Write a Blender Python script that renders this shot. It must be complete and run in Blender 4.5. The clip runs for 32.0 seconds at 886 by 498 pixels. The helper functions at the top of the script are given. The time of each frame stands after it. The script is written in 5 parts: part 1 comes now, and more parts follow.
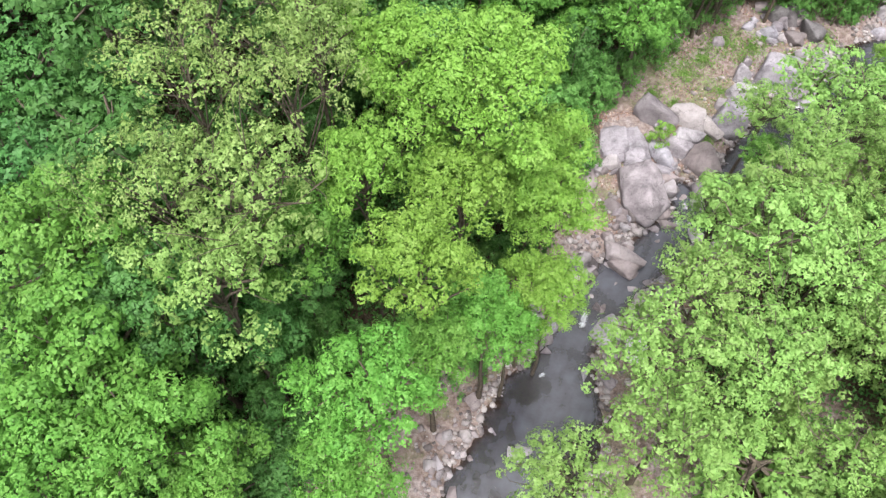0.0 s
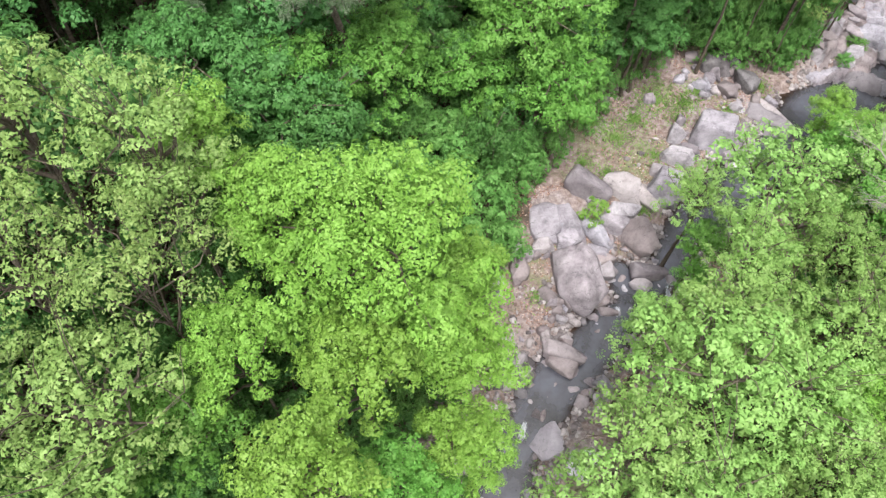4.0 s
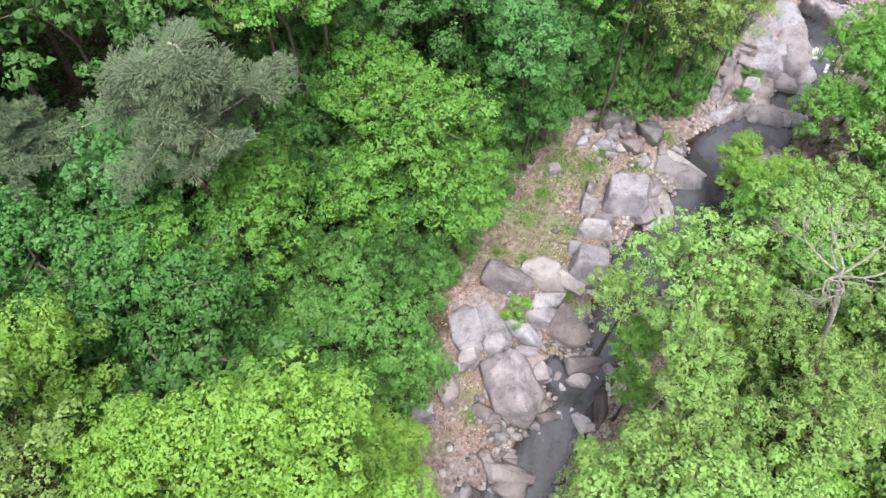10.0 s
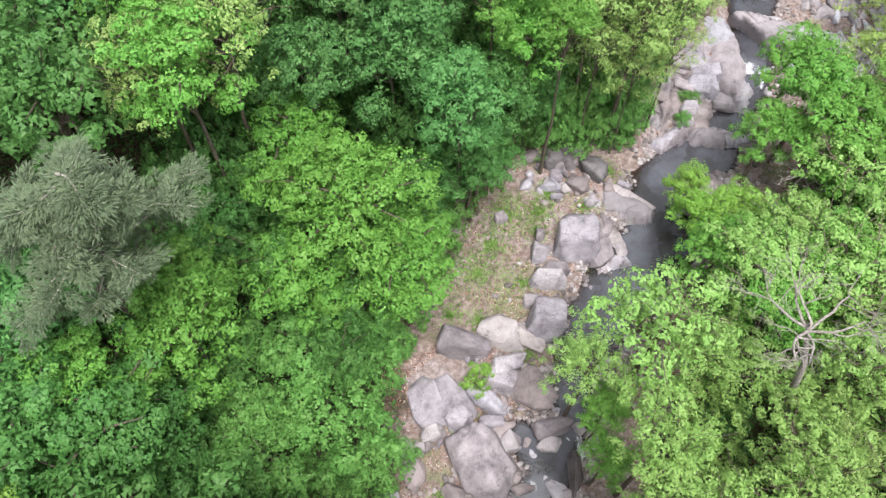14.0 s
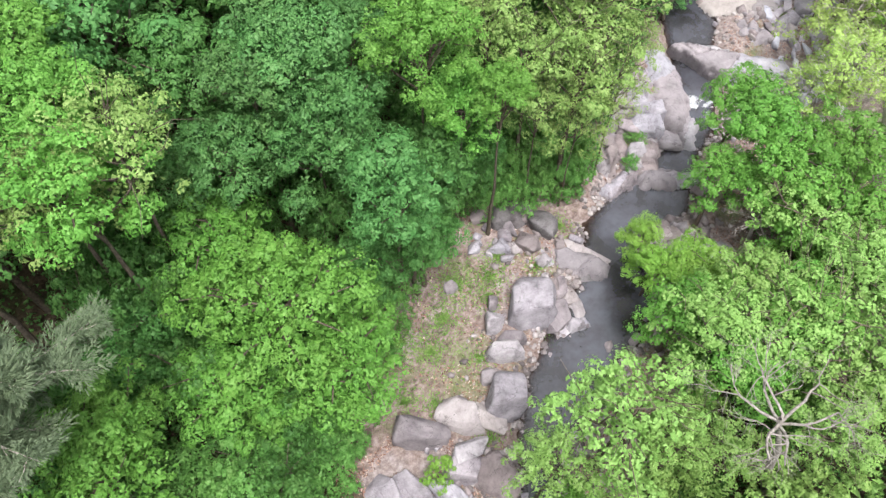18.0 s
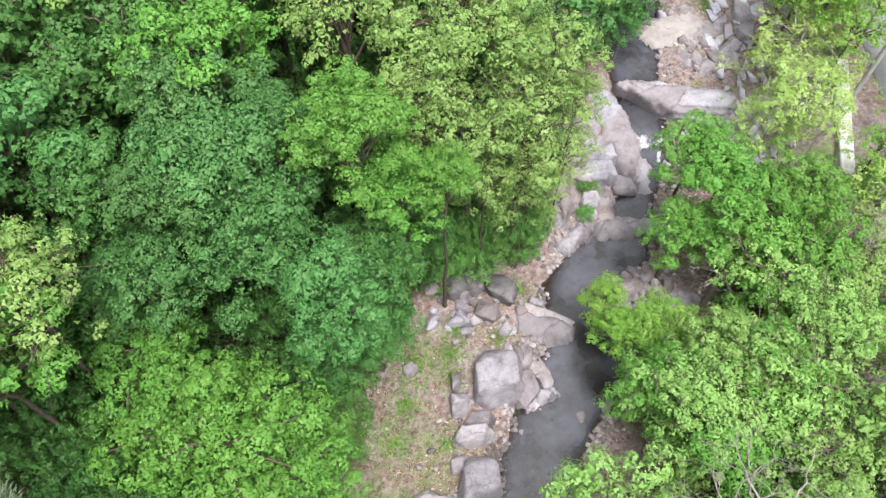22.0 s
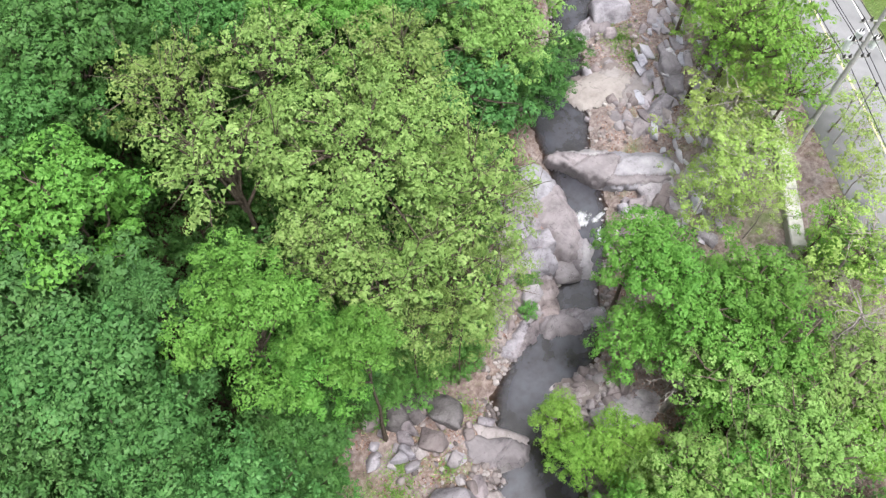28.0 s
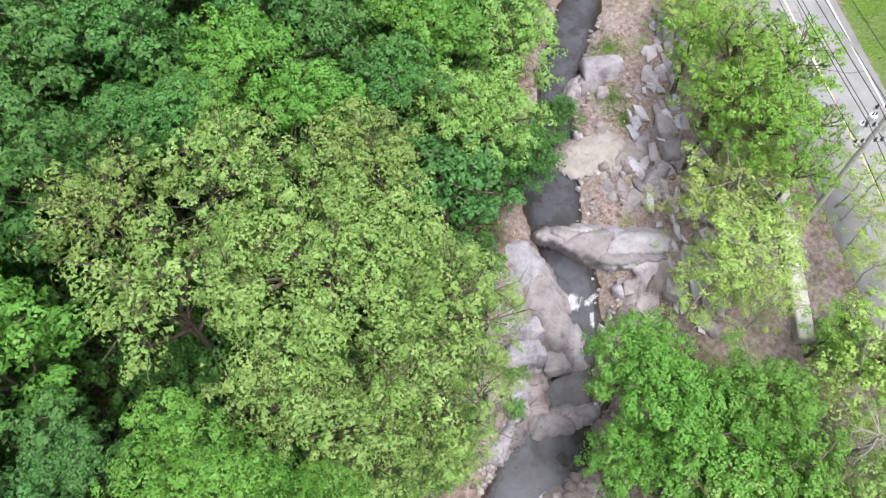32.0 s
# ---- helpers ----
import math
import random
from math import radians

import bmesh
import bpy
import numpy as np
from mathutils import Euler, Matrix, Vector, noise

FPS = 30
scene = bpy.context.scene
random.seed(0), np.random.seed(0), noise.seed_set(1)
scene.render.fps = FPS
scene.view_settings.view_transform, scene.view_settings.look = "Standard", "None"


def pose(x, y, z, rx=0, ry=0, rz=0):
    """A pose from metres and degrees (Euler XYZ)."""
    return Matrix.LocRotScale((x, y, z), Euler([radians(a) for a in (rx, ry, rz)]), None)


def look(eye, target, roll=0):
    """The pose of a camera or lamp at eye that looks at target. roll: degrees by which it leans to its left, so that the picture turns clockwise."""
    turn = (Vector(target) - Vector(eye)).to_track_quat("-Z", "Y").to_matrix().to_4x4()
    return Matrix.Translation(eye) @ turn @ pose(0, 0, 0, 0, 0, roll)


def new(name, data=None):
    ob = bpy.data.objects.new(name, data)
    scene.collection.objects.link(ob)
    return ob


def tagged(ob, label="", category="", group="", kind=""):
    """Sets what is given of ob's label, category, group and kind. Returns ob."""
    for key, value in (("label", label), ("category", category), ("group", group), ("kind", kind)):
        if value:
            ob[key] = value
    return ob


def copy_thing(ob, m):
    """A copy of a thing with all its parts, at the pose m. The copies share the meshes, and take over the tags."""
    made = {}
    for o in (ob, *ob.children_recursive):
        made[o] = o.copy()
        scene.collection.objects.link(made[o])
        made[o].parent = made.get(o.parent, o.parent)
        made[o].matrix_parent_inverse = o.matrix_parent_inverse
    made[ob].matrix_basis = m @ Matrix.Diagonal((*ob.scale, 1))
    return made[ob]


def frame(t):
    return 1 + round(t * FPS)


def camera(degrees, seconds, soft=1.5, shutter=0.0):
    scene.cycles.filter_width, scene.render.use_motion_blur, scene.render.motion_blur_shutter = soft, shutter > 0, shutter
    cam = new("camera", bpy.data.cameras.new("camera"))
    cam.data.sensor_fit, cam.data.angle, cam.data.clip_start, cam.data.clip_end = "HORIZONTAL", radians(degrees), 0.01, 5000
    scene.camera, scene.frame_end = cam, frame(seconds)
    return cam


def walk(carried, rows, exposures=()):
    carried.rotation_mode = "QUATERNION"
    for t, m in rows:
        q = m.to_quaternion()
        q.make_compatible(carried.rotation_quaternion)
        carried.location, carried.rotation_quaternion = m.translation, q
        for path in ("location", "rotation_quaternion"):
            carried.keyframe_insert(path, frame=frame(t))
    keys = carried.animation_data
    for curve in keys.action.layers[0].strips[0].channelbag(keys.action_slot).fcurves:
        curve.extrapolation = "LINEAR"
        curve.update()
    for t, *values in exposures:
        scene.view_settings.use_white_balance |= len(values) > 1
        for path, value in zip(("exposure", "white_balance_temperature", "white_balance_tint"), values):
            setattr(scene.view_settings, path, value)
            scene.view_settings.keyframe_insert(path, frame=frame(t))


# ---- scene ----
# ---- camera and its flight ----
cam = camera(62.74, 32.0, soft=1.35)
# seconds, x, y, z, turn, tilt, roll
PATH = [
    (0, 0.000, 0.000, 42.055, 0.000, -59.449, -0.728),
    (1, 0.734, 2.052, 41.857, -1.434, -59.332, -0.301),
    (2, 1.530, 4.191, 41.776, -2.782, -59.538, 0.113),
    (3, 2.145, 6.256, 41.694, -4.737, -59.767, 0.779),
    (6, 4.111, 10.952, 42.128, -9.164, -60.153, -0.271),
    (7, 4.490, 12.169, 42.015, -11.267, -59.853, -0.221),
    (8, 4.755, 13.423, 41.974, -13.381, -59.701, 0.021),
    (9, 5.174, 14.643, 41.985, -14.988, -59.691, 0.134),
    (10, 5.751, 15.812, 41.923, -16.457, -59.695, 0.096),
    (11, 6.211, 16.884, 41.838, -18.197, -59.581, 0.135),
    (12, 6.664, 17.985, 41.787, -20.196, -59.563, 0.275),
    (13, 7.192, 19.009, 41.804, -21.902, -59.594, 0.200),
    (14, 7.647, 20.041, 41.781, -23.685, -59.459, 0.299),
    (17, 10.035, 23.258, 41.793, -28.054, -59.400, 0.344),
    (18, 10.941, 24.378, 41.869, -29.321, -59.365, 0.260),
    (19, 11.814, 25.492, 41.930, -30.748, -59.298, 0.162),
    (20, 12.593, 26.656, 41.992, -32.344, -59.330, 0.112),
    (21, 13.396, 27.639, 41.891, -33.844, -59.180, -0.011),
    (22, 14.217, 28.350, 42.056, -34.828, -59.076, -0.285),
    (23, 15.169, 29.227, 42.050, -35.991, -59.054, -0.679),
    (24, 16.072, 30.284, 41.993, -37.497, -59.105, -0.600),
    (25, 17.010, 31.337, 42.063, -39.059, -59.273, -0.321),
    (28, 20.592, 34.209, 42.108, -42.098, -59.461, -0.148),
    (29, 21.836, 35.228, 42.063, -42.466, -59.520, 0.038),
    (30, 23.076, 36.247, 42.085, -42.713, -59.385, 0.141),
    (31, 24.286, 37.254, 42.043, -42.853, -59.293, 0.159),
    (32, 25.529, 38.287, 41.855, -42.860, -59.302, 0.139),
]
walk(cam, [(t, pose(x, y, z, 90 + tilt, 0, turn) @ pose(0, 0, 0, 0, 0, roll)) for t, x, y, z, turn, tilt, roll in PATH],
     exposures=[(0.0, 1.36), (6.0, 1.31), (20.0, 1.31), (25.0, 1.25), (28.0, 1.13), (32.0, 1.09)])

# ---- overcast daylight ----
world = bpy.data.worlds.new("sky")
scene.world = world
world.use_nodes = True
wn = world.node_tree.nodes
sky = wn.new("ShaderNodeTexSky")
sky.sky_type = "NISHITA"
sky.sun_disc = False
sky.sun_elevation, sky.sun_rotation = radians(72), radians(190)
sky.air_density, sky.dust_density = 1.0, 4.0
grey = wn.new("ShaderNodeHueSaturation")
grey.inputs["Saturation"].default_value = 0.25
world.node_tree.links.new(sky.outputs["Color"], grey.inputs["Color"])
world.node_tree.links.new(grey.outputs["Color"], wn["Background"].inputs["Color"])
wn["Background"].inputs["Strength"].default_value = 0.15
sun = new("sun", bpy.data.lights.new("sun", "SUN"))
sun.data.energy, sun.data.angle, sun.data.color = 1.6, radians(25), (1.0, 0.98, 0.97)
sun.matrix_world = look((15, -21, 80), (20, 5, 0))


# ---- materials ----
def material(name, base, rough=0.8, spec=0.3):
    m = bpy.data.materials.new(name)
    m.use_nodes = True
    b = m.node_tree.nodes["Principled BSDF"]
    b.inputs["Base Color"].default_value = (*base, 1)
    b.inputs["Roughness"].default_value = rough
    b.inputs["Specular IOR Level"].default_value = spec
    return m, m.node_tree, b


def node(tree, kind, **values):
    n = tree.nodes.new(kind)
    for key, value in values.items():
        n.inputs[key].default_value = value
    return n


def noise_tex(tree, scale, detail=6.0, rough=0.6, space="Object"):
    n = node(tree, "ShaderNodeTexNoise", Scale=scale, Detail=detail, Roughness=rough)
    if space == "Object":
        tree.links.new(tree.nodes.new("ShaderNodeTexCoord").outputs["Object"], n.inputs["Vector"])
    else:
        tree.links.new(tree.nodes.new("ShaderNodeNewGeometry").outputs["Position"], n.inputs["Vector"])
    return n.outputs["Fac"]


def ramp(tree, fac, stops):
    r = tree.nodes.new("ShaderNodeValToRGB")
    e = r.color_ramp.elements
    while len(e) < len(stops):
        e.new(0.5)
    for slot, (at, colour) in zip(e, stops):
        slot.position, slot.color = at, (*colour, 1)
    tree.links.new(fac, r.inputs["Fac"])
    return r.outputs["Color"]


def blend(tree, fac, a, b, mode="MIX"):
    n = tree.nodes.new("ShaderNodeMix")
    n.data_type, n.blend_type = "RGBA", mode
    for socket, value in ((n.inputs[0], fac), (n.inputs[6], a), (n.inputs[7], b)):
        if isinstance(value, bpy.types.NodeSocket):
            tree.links.new(value, socket)
        else:
            socket.default_value = value if isinstance(value, float) else (*value, 1)
    return n.outputs[2]


def sums(tree, kind, a, b, clamp=False):
    n = tree.nodes.new("ShaderNodeMath")
    n.operation, n.use_clamp = kind, clamp
    for socket, value in zip(n.inputs, (a, b)):
        if isinstance(value, bpy.types.NodeSocket):
            tree.links.new(value, socket)
        else:
            socket.default_value = value
    return n.outputs[0]


def relief(tree, b, height, strength, distance):
    n = node(tree, "ShaderNodeBump", Strength=strength, Distance=distance)
    tree.links.new(height, n.inputs["Height"])
    tree.links.new(n.outputs["Normal"], b.inputs["Normal"])


def leaf_material(name, dark, mid, light, glow=0.22, spread=0.12):
    """Leaves: each one and each tree a little different, lit through from behind; clump shading is put into the colour.
    """
    m, tree, b = material(name, mid, 0.55, 0.25)
    geo, info = tree.nodes.new("ShaderNodeNewGeometry"), tree.nodes.new("ShaderNodeObjectInfo")
    big = noise_tex(tree, 0.55, 3.0, 0.55, "World")
    fine = noise_tex(tree, 11.0, 2.0, 0.6, "World")
    # tuft-sized tones that imitate lit and shaded leaf clumps
    clump_shade = noise_tex(tree, 1.9, 3.0, 0.55, "World")
    mixed = sums(tree, "ADD", sums(tree, "MULTIPLY", geo.outputs["Random Per Island"], 0.18), sums(tree, "MULTIPLY", big, 0.32))
    mixed = sums(tree, "ADD", mixed, sums(tree, "ADD", sums(tree, "MULTIPLY", clump_shade, 0.35), sums(tree, "MULTIPLY", fine, 0.15)))
    colour = ramp(tree, mixed, [(0.25, dark), (0.48, mid), (0.74, light)])
    hsv = node(tree, "ShaderNodeHueSaturation", Saturation=1.0)
    tree.links.new(colour, hsv.inputs["Color"])
    tree.links.new(sums(tree, "ADD", sums(tree, "MULTIPLY", info.outputs["Random"], 0.014), 0.493), hsv.inputs["Hue"])
    tree.links.new(sums(tree, "ADD", sums(tree, "MULTIPLY", info.outputs["Random"], 2 * spread), 1.0 - spread), hsv.inputs["Value"])
    tree.links.new(hsv.outputs["Color"], b.inputs["Base Color"])
    thin = tree.nodes.new("ShaderNodeBsdfTranslucent")
    tree.links.new(hsv.outputs["Color"], thin.inputs["Color"])
    mix = node(tree, "ShaderNodeMixShader", Fac=glow)
    tree.links.new(b.outputs[0], mix.inputs[1])
    tree.links.new(thin.outputs[0], mix.inputs[2])
    tree.links.new(mix.outputs[0], tree.nodes["Material Output"].inputs["Surface"])
    return m


LEAF = {
    "lime": leaf_material("leaf_lime", (0.074, 0.157, 0.021), (0.166, 0.320, 0.047), (0.252, 0.396, 0.092)),
    "fresh": leaf_material("leaf_fresh_green", (0.043, 0.128, 0.020), (0.111, 0.276, 0.043), (0.200, 0.372, 0.087)),
    "green": leaf_material("leaf_green", (0.026, 0.085, 0.020), (0.066, 0.182, 0.040), (0.132, 0.272, 0.079)),
    "cool": leaf_material("leaf_cool_green", (0.025, 0.079, 0.022), (0.069, 0.183, 0.047), (0.142, 0.278, 0.087)),
    "olive": leaf_material("leaf_olive", (0.069, 0.122, 0.032), (0.184, 0.295, 0.074), (0.318, 0.410, 0.148)),
    "light": leaf_material("leaf_light_green", (0.079, 0.166, 0.036), (0.190, 0.335, 0.079), (0.294, 0.425, 0.144)),
    "thin": leaf_material("leaf_yellow_green", (0.115, 0.185, 0.042), (0.262, 0.385, 0.090), (0.390, 0.505, 0.170)),
    "pine": leaf_material("needles_grey_green", (0.044, 0.066, 0.036), (0.100, 0.140, 0.076), (0.180, 0.230, 0.128), 0.15),
    # bush green is darkened: canopy shade put into the leaf colour
    "bush": leaf_material("leaf_bush_shaded", (0.022, 0.072, 0.016), (0.060, 0.155, 0.033), (0.125, 0.232, 0.065)),
    "shrub": leaf_material("leaf_shrub", (0.044, 0.134, 0.028), (0.116, 0.275, 0.060), (0.200, 0.361, 0.105)),
}


def bark_material(name, dark, light):
    m, tree, b = material(name, light, 0.9, 0.2)
    n = noise_tex(tree, 6.0)
    tree.links.new(ramp(tree, n, [(0.3, dark), (0.7, light)]), b.inputs["Base Color"])
    relief(tree, b, n, 0.6, 0.03)
    return m


BARK = bark_material("bark", (0.05, 0.04, 0.03), (0.16, 0.13, 0.10))
BARK_PALE = bark_material("bark_pale", (0.20, 0.17, 0.145), (0.42, 0.385, 0.35))
BARK_GREY = bark_material("bark_weathered_grey", (0.13, 0.115, 0.10), (0.34, 0.31, 0.285))


def rock_material(name, dark, mid, light):
    """Weathered stone: broad stains, bedding streaks, cracks and pale lichen spots."""
    m, tree, b = material(name, mid, 0.85, 0.25)
    info = tree.nodes.new("ShaderNodeObjectInfo")
    coarse, fine = noise_tex(tree, 0.9, 10.0, 0.72, "World"), noise_tex(tree, 7.0, 8.0, 0.75, "World")
    colour = ramp(tree, coarse, [(0.30, dark), (0.46, mid), (0.68, light)])
    tint = ramp(tree, info.outputs["Random"], [(0.0, (1.0, 0.95, 0.95)), (0.45, (1.04, 0.97, 0.96)), (0.7, (0.96, 0.98, 1.03)), (1.0, (1.0, 0.99, 0.96))])
    colour = blend(tree, 1.0, colour, tint, "MULTIPLY")
    colour = blend(tree, ramp(tree, fine, [(0.60, (0, 0, 0)), (0.74, (0.5, 0.5, 0.5))]), colour, (0.42, 0.40, 0.40))
    colour = blend(tree, ramp(tree, fine, [(0.28, (0.6, 0.6, 0.6)), (0.38, (0, 0, 0))]), colour, tuple(v * 0.35 for v in dark))
    streak = node(tree, "ShaderNodeTexNoise", Scale=1.0, Detail=8.0, Roughness=0.7)
    place = node(tree, "ShaderNodeMapping", Scale=(7.0, 1.1, 9.0), Rotation=(0.2, 0.3, 0.9))
    tree.links.new(tree.nodes.new("ShaderNodeTexCoord").outputs["Object"], place.inputs["Vector"])
    tree.links.new(place.outputs["Vector"], streak.inputs["Vector"])
    bands = ramp(tree, streak.outputs["Fac"], [(0.34, (0.45, 0.45, 0.45)), (0.44, (0, 0, 0))])
    colour = blend(tree, bands, colour, dark)
    bent = tree.nodes.new("ShaderNodeVectorMath")
    bent.operation = "MULTIPLY_ADD"
    spot = tree.nodes.new("ShaderNodeNewGeometry").outputs["Position"]
    wobble = node(tree, "ShaderNodeTexNoise", Scale=1.4, Detail=4.0, Roughness=0.6)
    tree.links.new(spot, wobble.inputs["Vector"])
    tree.links.new(wobble.outputs["Color"], bent.inputs[0])
    bent.inputs[1].default_value = (0.9, 0.9, 0.9)
    tree.links.new(spot, bent.inputs[2])
    split = node(tree, "ShaderNodeTexVoronoi", Scale=0.6)
    split.feature = "DISTANCE_TO_EDGE"
    slant = node(tree, "ShaderNodeMapping", Scale=(0.55, 1.7, 1.0), Rotation=(0.0, 0.2, 0.75))
    tree.links.new(bent.outputs[0], slant.inputs["Vector"])
    tree.links.new(slant.outputs["Vector"], split.inputs["Vector"])
    there = ramp(tree, wobble.outputs["Fac"], [(0.46, (0, 0, 0)), (0.56, (1, 1, 1))])
    joint = sums(tree, "MULTIPLY", ramp(tree, split.outputs["Distance"], [(0.002, (0.6, 0.6, 0.6)), (0.014, (0, 0, 0))]), there)
    colour = blend(tree, joint, colour, tuple(v * 0.3 for v in dark))
    hsv = node(tree, "ShaderNodeHueSaturation")
    tree.links.new(colour, hsv.inputs["Color"])
    tree.links.new(sums(tree, "ADD", sums(tree, "MULTIPLY", info.outputs["Random"], 0.55), 0.62), hsv.inputs["Value"])
    tree.links.new(hsv.outputs["Color"], b.inputs["Base Color"])
    height = sums(tree, "SUBTRACT", sums(tree, "ADD", coarse, sums(tree, "MULTIPLY", fine, 0.35)), sums(tree, "MULTIPLY", joint, 0.25))
    relief(tree, b, sums(tree, "ADD", height, sums(tree, "MULTIPLY", streak.outputs["Fac"], 0.35)), 0.9, 0.06)
    return m


ROCK = {
    "pale": rock_material("rock_pale", (0.154, 0.146, 0.160), (0.280, 0.267, 0.287), (0.378, 0.364, 0.385)),
    "sand": rock_material("rock_sand", (0.203, 0.181, 0.175), (0.273, 0.246, 0.239), (0.336, 0.308, 0.301)),
    "grey": rock_material("rock_grey", (0.105, 0.097, 0.105), (0.259, 0.239, 0.258), (0.420, 0.395, 0.416)),
    "tan": rock_material("rock_tan", (0.133, 0.115, 0.116), (0.259, 0.231, 0.235), (0.364, 0.332, 0.337)),
    "dark": rock_material("rock_dark", (0.042, 0.036, 0.040), (0.098, 0.090, 0.091), (0.189, 0.175, 0.182)),
    "slate": rock_material("rock_slate", (0.235, 0.224, 0.252), (0.415, 0.403, 0.442), (0.550, 0.539, 0.583)),
}

GROUND, tree, b = material("ground", (0.15, 0.1, 0.07), 0.95, 0.1)
n1, n2, n3 = noise_tex(tree, 0.35, 6, 0.6, "World"), noise_tex(tree, 3.0, 8, 0.7, "World"), noise_tex(tree, 14.0, 5, 0.7, "World")
litter = ramp(tree, n2, [(0.3, (0.085, 0.058, 0.050)), (0.5, (0.225, 0.168, 0.150)), (0.7, (0.370, 0.310, 0.286))])
# dark brown forest floor, darkened further to carry the deep shade under the crowns
shaded_humus = ramp(tree, n2, [(0.3, (0.02, 0.016, 0.011)), (0.52, (0.065, 0.05, 0.033)), (0.72, (0.12, 0.095, 0.06))])
gravel = ramp(tree, n2, [(0.3, (0.140, 0.112, 0.106)), (0.5, (0.290, 0.245, 0.238)), (0.7, (0.430, 0.380, 0.372))])
dry = node(tree, "ShaderNodeAttribute")
dry.attribute_name = "dry"
leafy = ramp(tree, n1, [(0.36, (0, 0, 0)), (0.50, (0.95, 0.95, 0.95))])
gravel = blend(tree, sums(tree, "MULTIPLY", leafy, sums(tree, "SUBTRACT", 1.0, dry.outputs["Fac"])), gravel, litter)
bank = node(tree, "ShaderNodeAttribute")
bank.attribute_name = "bank"
grass_at = node(tree, "ShaderNodeAttribute")
grass_at.attribute_name = "grass"
colour = blend(tree, bank.outputs["Fac"], shaded_humus, gravel)
patch = sums(tree, "MULTIPLY", ramp(tree, sums(tree, "ADD", n1, sums(tree, "MULTIPLY", n3, 0.25)), [(0.66, (0, 0, 0)), (0.80, (0.6, 0.6, 0.6))]), grass_at.outputs["Fac"])
patch = sums(tree, "ADD", patch, sums(tree, "MULTIPLY", sums(tree, "SUBTRACT", grass_at.outputs["Fac"], 1.0, True), 1.7), True)
turf = ramp(tree, n3, [(0.3, (0.05, 0.10, 0.02)), (0.7, (0.16, 0.26, 0.05))])
colour = blend(tree, patch, colour, turf)
tree.links.new(colour, b.inputs["Base Color"])
relief(tree, b, sums(tree, "ADD", n2, sums(tree, "MULTIPLY", n3, 0.5)), 1.0, 0.12)

WATER, tree, b = material("water", (0.06, 0.06, 0.065), 0.06, 0.5)
b.inputs["IOR"].default_value = 1.75
n1, n2 = noise_tex(tree, 0.33, 4, 0.6, "World"), noise_tex(tree, 1.3, 5, 0.6, "World")
# murky body colour; its dark and pale patches stand for tree and sky reflections
murk_and_reflection = ramp(tree, sums(tree, "ADD", sums(tree, "MULTIPLY", n1, 0.7), sums(tree, "MULTIPLY", n2, 0.3)), [(0.40, (0.022, 0.020, 0.020)), (0.50, (0.058, 0.058, 0.069)), (0.62, (0.092, 0.095, 0.115))])
tree.links.new(murk_and_reflection, b.inputs["Base Color"])
ripple = node(tree, "ShaderNodeTexNoise", Scale=1.0, Detail=5.0, Roughness=0.65)
place = node(tree, "ShaderNodeMapping", Scale=(1.3, 2.6, 1.0), Rotation=(0, 0, -0.75))
tree.links.new(tree.nodes.new("ShaderNodeTexCoord").outputs["Object"], place.inputs["Vector"])
tree.links.new(place.outputs["Vector"], ripple.inputs["Vector"])
relief(tree, b, ripple.outputs["Fac"], 0.4, 0.07)
clear = tree.nodes.new("ShaderNodeBsdfTransparent")
clear.inputs["Color"].default_value = (0.40, 0.33, 0.26, 1)
shallow = node(tree, "ShaderNodeAttribute")
shallow.attribute_name = "shallow"
mix = node(tree, "ShaderNodeMixShader")
tree.links.new(ramp(tree, sums(tree, "ADD", shallow.outputs["Fac"], sums(tree, "MULTIPLY", n2, 0.3)), [(0.2, (0.15, 0.15, 0.15)), (0.95, (0.85, 0.85, 0.85))]), mix.inputs["Fac"])
tree.links.new(b.outputs[0], mix.inputs[1])
tree.links.new(clear.outputs[0], mix.inputs[2])
tree.links.new(mix.outputs[0], tree.nodes["Material Output"].inputs["Surface"])

# broken white water: foam with clear gaps, streaked down the flow
FOAM, tree, b = material("foam", (0.66, 0.68, 0.71), 0.5, 0.3)
streaks = node(tree, "ShaderNodeTexNoise", Scale=1.0, Detail=6.0, Roughness=0.7)
place = node(tree, "ShaderNodeMapping", Scale=(3.2, 1.3, 3.0))
tree.links.new(tree.nodes.new("ShaderNodeTexCoord").outputs["Object"], place.inputs["Vector"])
tree.links.new(place.outputs["Vector"], streaks.inputs["Vector"])
thick = node(tree, "ShaderNodeAttribute")
thick.attribute_name = "thick"
relief(tree, b, streaks.outputs["Fac"], 1.0, 0.1)
clear = tree.nodes.new("ShaderNodeBsdfTransparent")
mix = node(tree, "ShaderNodeMixShader")
cover = sums(tree, "ADD", sums(tree, "MULTIPLY", streaks.outputs["Fac"], 1.6), thick.outputs["Fac"])
tree.links.new(ramp(tree, sums(tree, "MULTIPLY", cover, 0.5), [(0.62, (0, 0, 0)), (0.90, (0.9, 0.9, 0.9))]), mix.inputs["Fac"])
tree.links.new(clear.outputs[0], mix.inputs[1])
tree.links.new(b.outputs[0], mix.inputs[2])
tree.links.new(mix.outputs[0], tree.nodes["Material Output"].inputs["Surface"])

